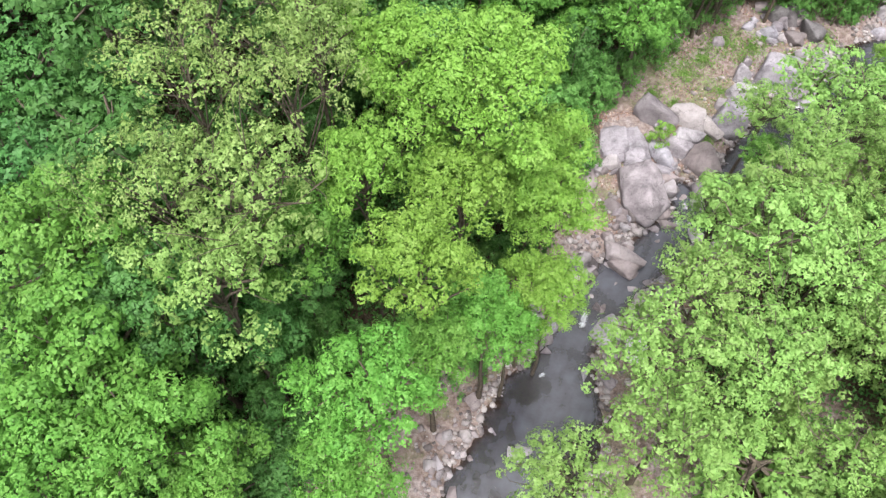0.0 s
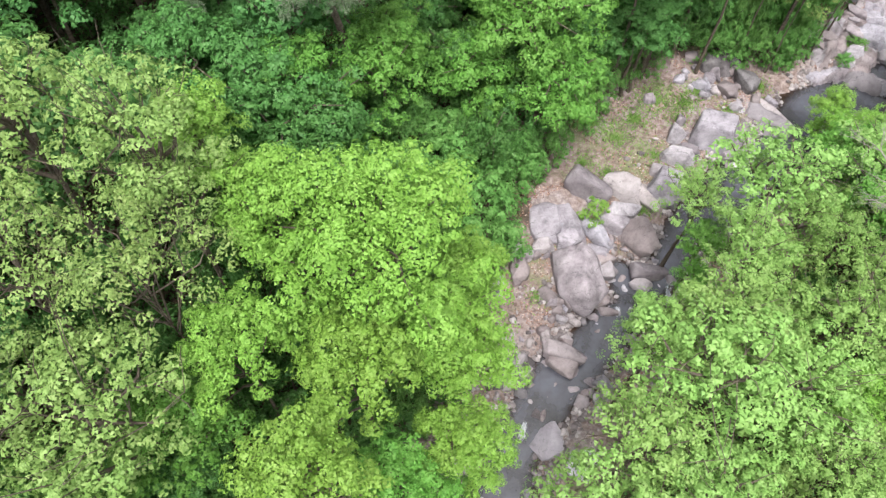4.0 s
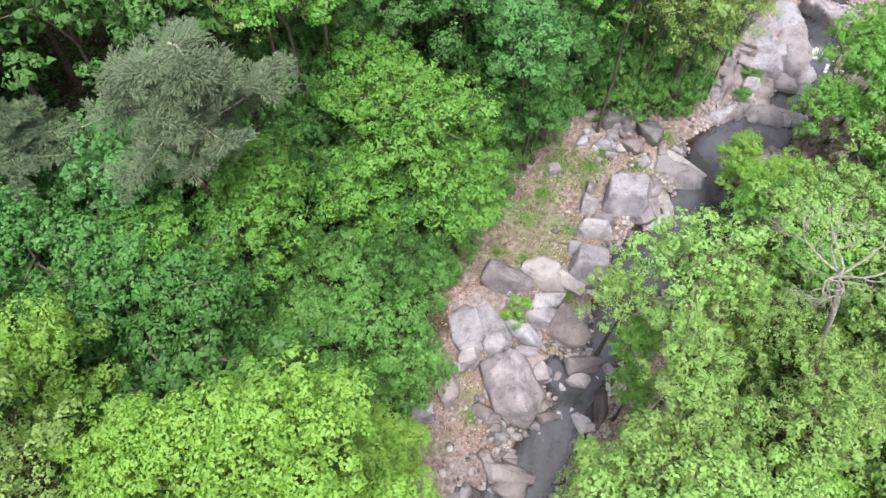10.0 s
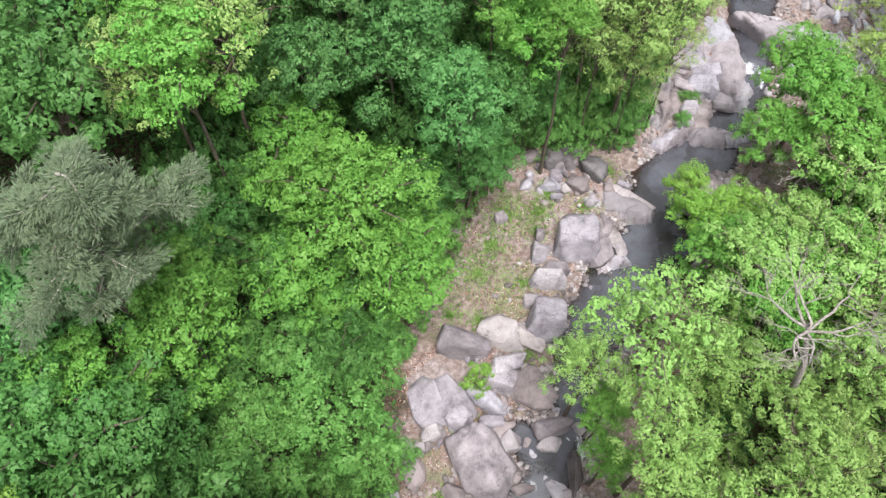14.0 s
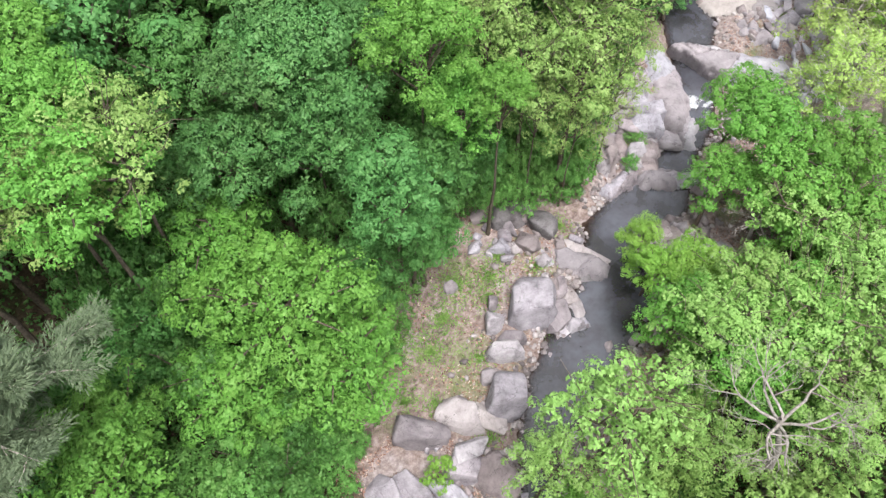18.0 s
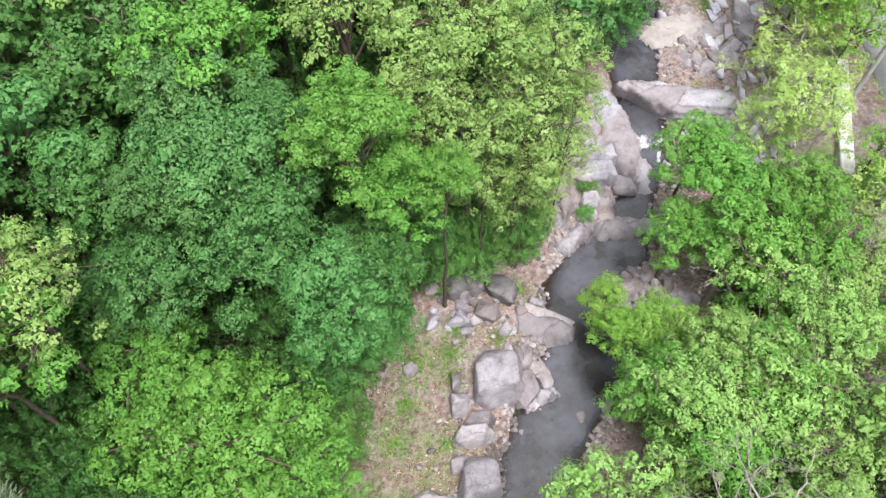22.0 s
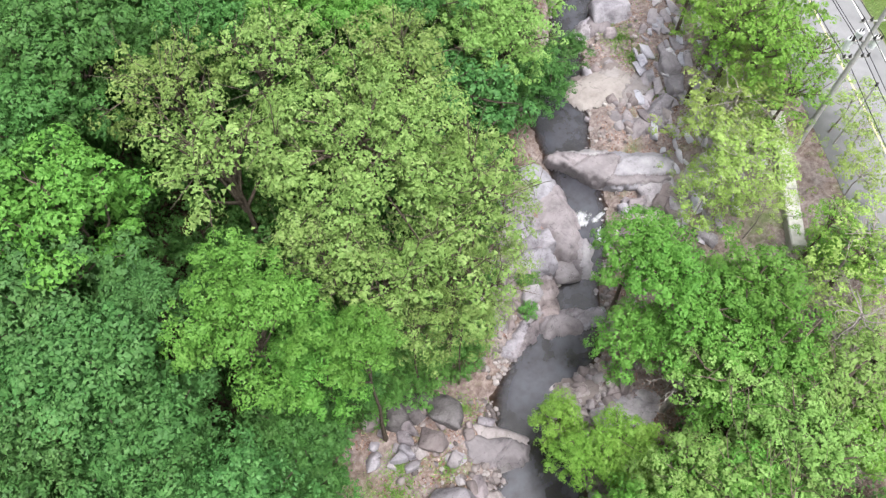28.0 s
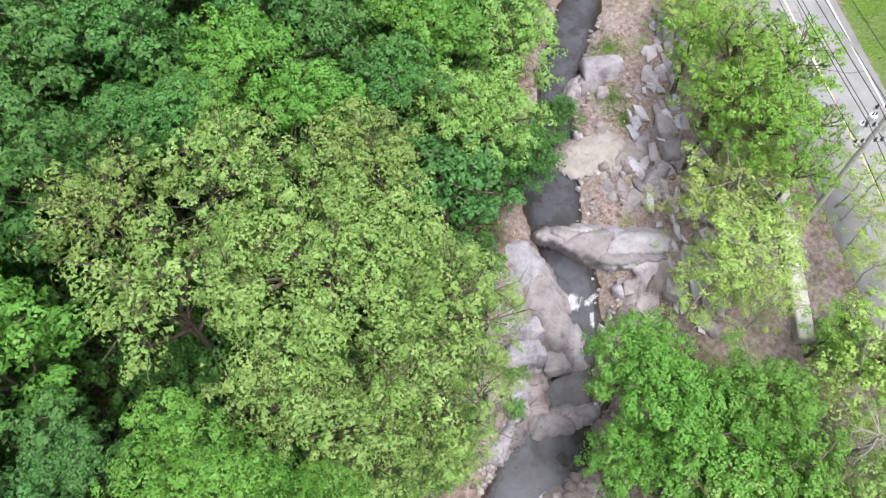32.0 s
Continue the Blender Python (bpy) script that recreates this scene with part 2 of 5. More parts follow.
ASPHALT, tree, b = material("asphalt", (0.3, 0.3, 0.3), 0.9, 0.2)
n1, n2 = noise_tex(tree, 0.6, 6, 0.6, "World"), noise_tex(tree, 30.0, 3, 0.6, "World")
tree.links.new(ramp(tree, sums(tree, "ADD", sums(tree, "MULTIPLY", n1, 0.7), sums(tree, "MULTIPLY", n2, 0.3)), [(0.3, (0.19, 0.19, 0.20)), (0.7, (0.30, 0.30, 0.31))]), b.inputs["Base Color"])
relief(tree, b, n2, 0.3, 0.01)


def worn_material(name, base, low, scale=4.0, rough=0.7):
    m, tree, b = material(name, base, rough, 0.3)
    n = noise_tex(tree, scale, 7, 0.7, "World")
    tree.links.new(ramp(tree, n, [(0.32, low), (0.55, base)]), b.inputs["Base Color"])
    relief(tree, b, n, 0.4, 0.02)
    return m


PAINT_WHITE = worn_material("road_paint_white", (0.75, 0.75, 0.72), (0.45, 0.45, 0.44))
PAINT_YELLOW = worn_material("road_paint_yellow", (0.72, 0.62, 0.35), (0.5, 0.46, 0.36))
CONCRETE = worn_material("concrete", (0.50, 0.495, 0.455), (0.30, 0.31, 0.24), 1.5, 0.9)
POLE_GREY = worn_material("pole_concrete", (0.42, 0.41, 0.40), (0.28, 0.27, 0.27), 3.0, 0.85)
ENAMEL = worn_material("transformer_enamel", (0.75, 0.77, 0.78), (0.55, 0.57, 0.58), 5.0, 0.4)
PORCELAIN = worn_material("insulator_dark", (0.05, 0.045, 0.045), (0.03, 0.03, 0.03), 5.0, 0.4)
WIRE = worn_material("cable_black", (0.03, 0.03, 0.035), (0.02, 0.02, 0.02), 5.0, 0.6)
BLADE = leaf_material("grass_blades", (0.07, 0.14, 0.025), (0.16, 0.29, 0.06), (0.32, 0.42, 0.15))


# ---- mesh helpers ----
def mesh_of(name, verts, faces, mat, smooth=False):
    """A mesh from arrays; faces of one length go in at once."""
    me = bpy.data.meshes.new(name)
    verts = np.asarray(verts, np.float32)
    faces = np.asarray(faces, np.int32)
    k = faces.shape[1]
    me.vertices.add(len(verts))
    me.vertices.foreach_set("co", verts.ravel())
    me.loops.add(faces.size)
    me.loops.foreach_set("vertex_index", faces.ravel())
    me.polygons.add(len(faces))
    me.polygons.foreach_set("loop_start", np.arange(len(faces), dtype=np.int32) * k)
    me.update(calc_edges=True)
    if smooth:
        me.polygons.foreach_set("use_smooth", np.ones(len(faces), bool))
    me.materials.append(mat)
    return me


def child(name, me, parent, label=""):
    ob = new(name, me)
    ob.parent = parent
    return tagged(ob, label)


def part(name, bm, mat, parent, label=""):
    me = bpy.data.meshes.new(name)
    bm.to_mesh(me)
    bm.free()
    me.materials.append(mat)
    return child(name, me, parent, label)


def tubes(paths, sides=6):
    """Tapered tubes along paths of (point, radius); arrays of verts and quads."""
    verts, faces = [], []
    for path in paths:
        first = len(verts)
        for n, (p, r) in enumerate(path):
            p = np.array(p)
            q = np.array(path[min(n + 1, len(path) - 1)][0]) - np.array(path[max(n - 1, 0)][0])
            q = q / (np.linalg.norm(q) + 1e-9)
            u = np.cross(q, (0.31, 0.94, 0.12))
            u /= np.linalg.norm(u) + 1e-9
            v = np.cross(q, u)
            for k in range(sides):
                a = 2 * math.pi * k / sides
                verts.append(p + r * (math.cos(a) * u + math.sin(a) * v))
        for n in range(len(path) - 1):
            for k in range(sides):
                a, c = first + n * sides + k, first + n * sides + (k + 1) % sides
                faces.append((a, c, c + sides, a + sides))
    return np.array(verts), np.array(faces)


# ---- the lie of the land ----
STREAM = np.array([(-8, -30, 3.5), (0, 0, 3.5), (3.2, 8, 3.8), (6.2, 13.5, 3.4), (7.8, 18, 1.5), (11, 21.6, 1.9), (14.4, 24.6, 1.8),
                   (17.6, 26.8, 1.4), (19.9, 28.9, 1.2), (21.6, 31.8, 1.4), (25.6, 34.5, 2.3), (30.7, 37.3, 2.5), (34.2, 41, 2.5), (38.5, 42.8, 2.4),
                   (42.2, 44.7, 1.3), (45.0, 46.5, 1.5), (47.2, 49.3, 1.7), (49.3, 53, 2.0), (51.6, 56, 2.1), (55.5, 59, 1.5),
                   (60, 62.2, 1.6), (66, 65.5, 1.8), (80, 75, 2), (300, 240, 2)], float)
# water level, flat bank at the left and at the right, for each point of the stream
LEVELS = np.array([(-0.9, 5, 4), (-0.7, 5, 4), (-0.6, 6, 5), (-0.55, 4, 4), (-0.5, 2, 3), (-0.3, 3, 3), (-0.25, 5, 3),
                   (-0.1, 7, 2.5), (-0.02, 9, 2.5), (0.02, 10, 2.5), (0.05, 9, 3), (0.05, 8, 3), (0.1, 5, 4), (0.1, 3, 3),
                   (0.25, 3, 3), (0.3, 3.5, 2), (0.35, 2.5, 4), (0.6, 0.5, 6), (0.6, 0.3, 7), (0.65, 0.3, 7),
                   (0.7, 0.3, 7), (0.8, 0.5, 7), (1.2, 2, 7), (8, 3, 7)], float)
ROAD_AT, ROAD_WAY = np.array((66.5, 41.5)), np.array((0.602, 0.798))
ROAD_SIDE = np.array((0.798, -0.602))
ROAD_Z = 3.5


def smooth01(x):
    x = np.clip(x, 0, 1)
    return x * x * (3 - 2 * x)


def along(x, y):
    """Distance from the stream's middle, which side (1 left), and width, level and banks there."""
    x, y = np.asarray(x, float), np.asarray(y, float)
    best = np.full(x.shape, 1e9)
    side = np.zeros(x.shape)
    info = np.zeros(x.shape + (4,))
    for n in range(len(STREAM) - 1):
        a, c = STREAM[n], STREAM[n + 1]
        d = c[:2] - a[:2]
        u = np.clip(((x - a[0]) * d[0] + (y - a[1]) * d[1]) / (d @ d), 0, 1)
        ex, ey = x - a[0] - u * d[0], y - a[1] - u * d[1]
        far = np.hypot(ex, ey)
        near = far < best
        best = np.where(near, far, best)
        side = np.where(near, np.sign(d[0] * ey - d[1] * ex), side)
        row = np.concatenate([[a[2]], LEVELS[n]]), np.concatenate([[c[2]], LEVELS[n + 1]])
        here = row[0] + u[..., None] * (row[1] - row[0])
        info = np.where(near[..., None], here, info)
    return best, side, info[..., 0], info[..., 1], np.where(side > 0, info[..., 2], info[..., 3])


def waves(x, y, size, seed=0.0):
    """Cheap rolling unevenness between -1 and 1."""
    a = np.sin(x / size + 1.3 * seed) * np.cos(y / size * 1.1 + seed)
    c = np.sin((x + y) / size * 1.9 + 2.1 + seed) * np.cos((x - y) / size * 1.7 + seed)
    e = np.sin((x * 0.8 - y * 0.5) / size * 3.7 + seed) * np.cos((x * 0.4 + y) / size * 4.1)
    return 0.5 * a + 0.3 * c + 0.2 * e


def land(x, y):
    x, y = np.asarray(x, float), np.asarray(y, float)
    far, side, width, level, flat = along(x, y)
    width = width * (1 + 0.22 * waves(x, y, 1.3, 2.0) + 0.12 * waves(x, y, 0.5, 7.0))
    e = far - width
    bed = level - 0.5 * smooth01(-e / 1.2) - 0.04
    bank = level + 0.08 + 0.4 * smooth01(e / 1.3) + 0.05 * np.maximum(e, 0) + 0.12 * waves(x, y, 0.7) * smooth01(e)
    up = np.maximum(e - flat, 0)
    hill = np.where(side > 0, 9 * (1 - np.exp(-up * 0.030)) + 0.03 * up, 3.2 * (1 - np.exp(-up * 0.11)))
    z = np.where(e < 0, bed, bank + hill + 0.35 * waves(x, y, 2.6, 1.0) * smooth01(up / 4))
    pool = smooth01((1.5 - np.hypot((x - 16.9) * 1.15, (y - 28.8) * 0.8)) / 0.7)
    z = z * (1 - pool) + pool * -0.55
    r = (x - ROAD_AT[0]) * ROAD_SIDE[0] + (y - ROAD_AT[1]) * ROAD_SIDE[1]
    onto = smooth01((r + 9.5) / 4.0)
    z = z * (1 - onto) + onto * (ROAD_Z - 0.08 + 0.22 * np.maximum(r - 4.2, 0) * np.exp(-np.maximum(r, 0) / 120))
    return z


def land_at(x, y):
    return float(land(np.array([x]), np.array([y]))[0])


def spaced(low, high, step, end):
    mid = np.arange(low, high, step)
    out = [high]
    while out[-1] < end:
        out.append(out[-1] + max(step, (out[-1] - high) * 0.25 + step))
    back = [low]
    while back[-1] > -end:
        back.append(back[-1] - max(step, (low - back[-1]) * 0.25 + step))
    return np.array(back[:0:-1] + list(mid) + out)


CLEARINGS = [(19.8, 11.2, 2.6), (43.5, 28.2, 2.2)]
gx, gy = spaced(-8, 76, 0.36, 2500), spaced(2, 72, 0.36, 2500)
GX, GY = np.meshgrid(gx, gy)
GZ = land(GX, GY)
ny, nx = GX.shape
idx = np.arange(nx * ny).reshape(ny, nx)
quads = np.stack([idx[:-1, :-1], idx[:-1, 1:], idx[1:, 1:], idx[1:, :-1]], -1).reshape(-1, 4)
ground_mesh = mesh_of("ground", np.stack([GX, GY, GZ], -1).reshape(-1, 3), quads, GROUND, True)
far, side, width, level, flat = along(GX, GY)
e = far - width
bare = smooth01((flat + 2.5 + 1.5 * waves(GX, GY, 1.7) - e) / 2.0)
r_road = (GX - ROAD_AT[0]) * ROAD_SIDE[0] + (GY - ROAD_AT[1]) * ROAD_SIDE[1]
bare = np.maximum(bare, 0.85 * smooth01((r_road + 10.5) / 2) * smooth01((6 - r_road) / 2))
bare = np.maximum(bare, np.where(side < 0, 1, 0) * smooth01((GX - 46) / 5) * smooth01((r_road + 24) / 4))
for x, y, r in CLEARINGS:
    bare = np.maximum(bare, smooth01(1.6 - np.hypot(GX - x, GY - y) / r))
green = np.where(r_road > 4.0, 1.5, 0.25 + 0.75 * bare * smooth01((e - 0.5) / 1.5))
stony = 0.45 * np.where(side < 0, 1, 0) * smooth01((GX - 44) / 5) * smooth01((r_road + 24) / 4) * smooth01((-5 - r_road) / 3)
for key, values in (("bank", bare), ("grass", green), ("dry", stony)):
    layer = ground_mesh.attributes.new(key, "FLOAT", "POINT")
    layer.data.foreach_set("value", values.astype(np.float32).ravel())
tagged(new("ground", ground_mesh), "brown leaf litter and gravel valley floor with grass patches", "ground", kind="structure")

# the water: a ribbon a little wider than the bed, dropping at the falls
rows, faces = [], []
steps = []
for n in range(len(STREAM) - 1):
    count = max(2, int(np.hypot(*(STREAM[n + 1, :2] - STREAM[n, :2])) / 0.5)) if n < 22 else 40
    for k in range(count):
        u = k / count
        steps.append((STREAM[n] * (1 - u) + STREAM[n + 1] * u, LEVELS[n][0] * (1 - u) + LEVELS[n + 1][0] * u))
for n, (p, zl) in enumerate(steps):
    q = steps[min(n + 2, len(steps) - 1)][0][:2] - steps[max(n - 2, 0)][0][:2]
    q = q / np.linalg.norm(q)
    for k in range(17):
        off = (k / 8 - 1) * (p[2] + (2.2 if 15 < p[0] < 20 else 0.8))
        rows.append((p[0] - q[1] * off, p[1] + q[0] * off, zl))
for n in range(len(steps) - 1):
    for k in range(16):
        a = n * 17 + k
        faces.append((a + 17, a + 18, a + 1, a))
water_mesh = mesh_of("water", rows, faces, WATER, True)
rows = np.array(rows)
deep = np.maximum(rows[:, 2] - land(rows[:, 0], rows[:, 1]), 0)
layer = water_mesh.attributes.new("shallow", "FLOAT", "POINT")
layer.data.foreach_set("value", np.exp(-deep * 6.0).astype(np.float32))
tagged(new("water", water_mesh), "dark grey shallow stream water with soft ripples", "stream", kind="structure")


# ---- trees ----
def ball_points(rng, count):
    p = rng.normal(size=(count, 3))
    return p / np.linalg.norm(p, axis=1, keepdims=True)


def leaf_cards(rng, points, normals, length, slim=0.62):
    """Folded diamond leaves, each of two triangles, at the points and facing along the normals."""
    n = len(points)
    t = np.cross(normals, ball_points(rng, n))
    t /= np.linalg.norm(t, axis=1, keepdims=True) + 1e-9
    s = np.cross(normals, t)
    size = (length * rng.uniform(0.65, 1.35, n))[:, None]
    lift = normals * size * 0.16
    v = np.stack([points - t * size * 0.5, points + s * size * 0.5 * slim + lift, points + t * size * 0.5, points - s * size * 0.5 * slim + lift], 1)
    first = np.arange(n)[:, None] * 4
    f = np.stack([first + (0, 1, 2), first + (0, 2, 3)], 1).reshape(-1, 3)
    return v.reshape(-1, 3), f


def leaf_chips(rng, points, normals, length, slim=0.75):
    """Small leaves, one triangle each."""
    n = len(points)
    t = np.cross(normals, ball_points(rng, n))
    t /= np.linalg.norm(t, axis=1, keepdims=True) + 1e-9
    s = np.cross(normals, t)
    size = (length * rng.uniform(0.65, 1.35, n))[:, None]
    v = np.stack([points - t * size * 0.55, points + t * size * 0.45 + s * size * 0.5 * slim, points + t * size * 0.45 - s * size * 0.5 * slim], 1)
    return v.reshape(-1, 3), np.arange(3 * n).reshape(-1, 3)


def crown_mesh(name, seed, mat, leaves=12000, radius=3.2, height=16.0, depth=0.8, lobes=36, lobe=(0.14, 0.26), leaf=0.146, tuft=0.29, core=1500, open_gaps=0.12):
    """A crown of lobes, each a heap of leaf tufts; its top is at the given height."""
    rng = np.random.default_rng(seed)
    mid = np.array((0, 0, height - radius * depth))
    squash = np.array((radius, radius, radius * depth))
    centres, sizes = [], []
    for k in range(lobes):
        a, r = k * 2.4 + rng.uniform(-0.5, 0.5), 0.84 * math.sqrt((k + 0.5) / lobes) * rng.uniform(0.9, 1.08)
        dome = 0.80 * math.sqrt(max(0.0, 1 - r * r)) - 0.34 * rng.random() ** 1.5
        if r > 0.6 and k % 3:
            r, dome = r * 0.98, rng.uniform(-0.75, 0.25)
        centres.append((r * math.cos(a), r * math.sin(a), dome))
        sizes.append(rng.uniform(*lobe))
    centres, sizes = np.array(centres), np.array(sizes)
    wavy = rng.uniform(0, 6.283, 3)
    edge = np.arctan2(centres[:, 1], centres[:, 0])
    stretch = 1 + 0.13 * np.sin(2 * edge + wavy[0]) + 0.09 * np.sin(3 * edge + wavy[1])
    centres[:, :2] *= stretch[:, None]
    per = 24
    count = leaves // per
    pick = rng.choice(lobes, count, p=sizes**2 / (sizes**2).sum())
    d = ball_points(rng, count)
    d[:, 2] = np.where(rng.random(count) < 0.7, np.abs(d[:, 2]), d[:, 2])
    p = centres[pick] + d * (sizes[pick] * (1 + rng.normal(0, 0.10, count) - 0.45 * rng.random(count) ** 4))[:, None]
    inside = np.zeros(count, bool)
    for c, r in zip(centres, sizes):
        inside |= ((p - c) ** 2).sum(1) < (0.7 * r) ** 2
    keep = ~inside & (rng.random(count) > open_gaps)
    p, d = p[keep] * squash + mid, d[keep]
    n = len(p)
    q = ball_points(rng, n * per)
    q[:, 2] = np.abs(q[:, 2]) * 0.9 - 0.1
    wide = np.repeat(rng.uniform(0.6, 1.25, n), per)[:, None] * tuft
    points = np.repeat(p, per, 0) + q * wide
    facing = q * 1.1 + np.repeat(d, per, 0) * 0.8 + (0, 0, 0.2) + rng.normal(0, 0.28, q.shape)
    facing /= np.linalg.norm(facing, axis=1, keepdims=True)
    v, f = leaf_chips(rng, points, facing, leaf)
    if core:
        c = centres[rng.integers(0, lobes, core)] * rng.uniform(0.55, 0.97, (core, 1)) - (0, 0, 0.08) + ball_points(rng, core) * 0.12
        c = c * squash + mid
        nc = ball_points(rng, core) + (0, 0, 0.8)
        nc /= np.linalg.norm(nc, axis=1, keepdims=True)
        v2, f2 = leaf_chips(rng, c, nc, leaf * 1.5, 0.9)
        f = np.concatenate([f, f2 + len(v)])
        v = np.concatenate([v, v2])
    return mesh_of(name, v, f, mat), centres * squash + mid


def trunk_mesh(name, seed, ends, mat, height=16.0, girth=0.22, twigs=0):
    """A tapered trunk with limbs that reach into the lobes of the crown."""
    rng = np.random.default_rng(seed + 500)
    lean = rng.normal(0, 0.25, 2)
    top = np.array((lean[0], lean[1], height * 0.86))
    stem = [((0, 0, -0.6), girth * 1.5), ((0, 0, 0.4), girth * 1.1)]
    for k in range(1, 6):
        u = k / 5
        stem.append((np.array((lean[0] * u + rng.normal(0, 0.08), lean[1] * u + rng.normal(0, 0.08), 0.4 + (top[2] - 0.4) * u)), girth * (1 - 0.85 * u)))
    paths = [stem]
    for c in ends[::3]:
        u = rng.uniform(0.62, 0.84)
        a = np.array((lean[0] * u, lean[1] * u, min(height * u, c[2] - 0.4)))
        bend = (a + c) / 2 + rng.normal(0, 0.3, 3) + (0, 0, 0.3)
        paths.append([(a, girth * 0.42), (bend, girth * 0.26), (c, girth * 0.08)])
        for k in range(twigs):
            w = c + rng.normal(0, 0.9, 3) + (0, 0, 0.5)
            paths.append([(bend * 0.4 + c * 0.6, girth * 0.10), ((c + w) / 2 + rng.normal(0, 0.15, 3), girth * 0.07), (w, girth * 0.03)])
    v, f = tubes(paths, 4)
    return mesh_of(name, v, f, mat, True)


def make_tree(seed, mat, label, category="tree", bark=BARK, twigs=0, height=16.0, girth=0.22, **crown):
    thing = tagged(new("tree"), label, category, "trees of the valley")
    me, ends = crown_mesh("crown", seed, mat, height=height, **crown)
    child("trunk", trunk_mesh("trunk", seed, ends, bark, height, girth, twigs), thing, "")
    child("crown", me, thing, "")
    return thing


def make_pine(seed):
    """A broad old pine: hanging plumes of fine needles on crooked pale limbs."""
    rng = np.random.default_rng(seed)
    thing = tagged(new("pine_tree"), "grey-green pine tree with broad hanging sprays of needles", "pine tree", "trees of the valley")
    stem = [((0, 0, -0.6), 0.30), ((-0.5, 0.6, 6), 0.24), ((-1.1, 1.3, 11), 0.19), ((-0.6, 0.7, 13.6), 0.13), ((0.1, -0.1, 15.4), 0.07), ((0.2, -0.3, 16.6), 0.03)]
    limbs, pts, way_rows = [], [], []
    for k in range(24):
        z = 12.4 + 4.3 * (k / 23) + rng.uniform(-0.3, 0.3)
        a, reach = k * 2.4 + rng.uniform(-0.5, 0.5), (4.3 - max(z - 13.2, 0) * 0.75) * rng.uniform(0.45, 1.15)
        way = np.array((math.cos(a), math.sin(a), 0.0))
        side = np.cross(way, (0, 0, 1))
        root = np.array((-0.3, 0.3, z - 0.3))
        line = [root + way * reach * u + side * 0.35 * math.sin(3 * u + k) + (0, 0, 0.5 * u - 0.75 * u * u) for u in (0, 0.25, 0.5, 0.75, 1.0)]
        limbs.append([(p, 0.075 * (1 - 0.75 * n / 4)) for n, p in enumerate(line)])
        for j in range(22):
            u = rng.uniform(0.12, 1.0) ** 0.8
            n = min(int(u * 4), 3)
            p = line[n] + (line[n + 1] - line[n]) * (u * 4 - n)
            hang = way * rng.uniform(-0.2, 1.0) + side * rng.normal(0, 0.9) + (0, 0, rng.uniform(-0.55, 0.3))
            hang /= np.linalg.norm(hang)
            length = rng.uniform(0.6, 1.15)
            if j % 5 == 0:
                limbs.append([(p, 0.022), (p + hang * length * 0.5, 0.015), (p + hang * length * 0.95 + (0, 0, 0.12), 0.008)])
            count = 86
            w = rng.random(count) ** 0.8
            d = ball_points(rng, count)
            pts.append(p + hang * (w * length)[:, None] + d * (0.42 * (1 - 0.45 * w))[:, None] * (1, 1, 0.7) + (0, 0, 0.08))
            way_rows.append(hang + d * 0.9)
    pts, t = np.concatenate(pts), np.concatenate(way_rows)
    t /= np.linalg.norm(t, axis=1, keepdims=True)
    s = np.cross(t, ball_points(rng, len(t)) * 0.5 + (0, 0, 1.0))
    s /= np.linalg.norm(s, axis=1, keepdims=True) + 1e-9
    size = rng.uniform(0.14, 0.26, len(t))[:, None]
    v = np.stack([pts - t * size * 0.5 - s * 0.024, pts - t * size * 0.5 + s * 0.024, pts + t * size * 0.5], 1).reshape(-1, 3)
    tv, tf = tubes([stem], 8)
    child("trunk", mesh_of("trunk", tv, tf, BARK, True), thing)
    tv, tf = tubes(limbs, 4)
    child("branchwork", mesh_of("branchwork", tv, tf, BARK_PALE, True), thing, "pale crooked branches")
    child("crown", mesh_of("crown", v, np.arange(len(v)).reshape(-1, 3), LEAF["pine"]), thing)
    return thing


def make_dead_tree(seed, height=16.0):
    """A bare trunk that forks near its top into pale crooked branches."""
    rng = np.random.default_rng(seed)
    thing = tagged(new("dead_tree"), "bare dead tree with pale crooked grey branches", "dead tree", "trees of the valley")
    paths = []

    def grow(p, way, length, r, depth):
        pts, n = [], 5
        q = np.array(p, float)
        for k in range(n + 1):
            pts.append((q.copy(), r * (1 - 0.5 * k / n)))
            way = way + rng.normal(0, 0.20, 3) * (1, 1, 0.6)
            way /= np.linalg.norm(way)
            q = q + way * length / n
        paths.append(pts)
        if depth:
            for k in range(3):
                at, rr = pts[rng.integers(2, n + 1)]
                side_way = way + rng.normal(0, 0.7, 3) * (1, 1, 0.45) + (0, 0, 0.08)
                grow(at, side_way / np.linalg.norm(side_way), length * rng.uniform(0.5, 0.75), rr * 0.66, depth - 1)

    v, f = tubes([[((0, 0, -0.6), 0.24), ((0.25, 0.1, height * 0.3), 0.19), ((-0.1, 0.2, height * 0.62), 0.13), ((0.05, 0.1, height * 0.86), 0.08)]], 8)
    child("trunk", mesh_of("trunk", v, f, BARK_GREY, True), thing)
    for k in range(7):
        a = k * 0.9 + rng.uniform(0, 0.5)
        paths.clear()
        grow((0.03, 0.12, height * rng.uniform(0.78, 0.85)), np.array((math.cos(a), math.sin(a), 0.45)) / 1.1, 2.1, 0.075, 4)
        v, f = tubes(paths, 4)
        child("branch", mesh_of("branch", v, f, BARK_GREY, True), thing)
    return thing


KINDS = {}


def kind(name, count, build):
    KINDS[name] = [build(k) for k in range(count)]


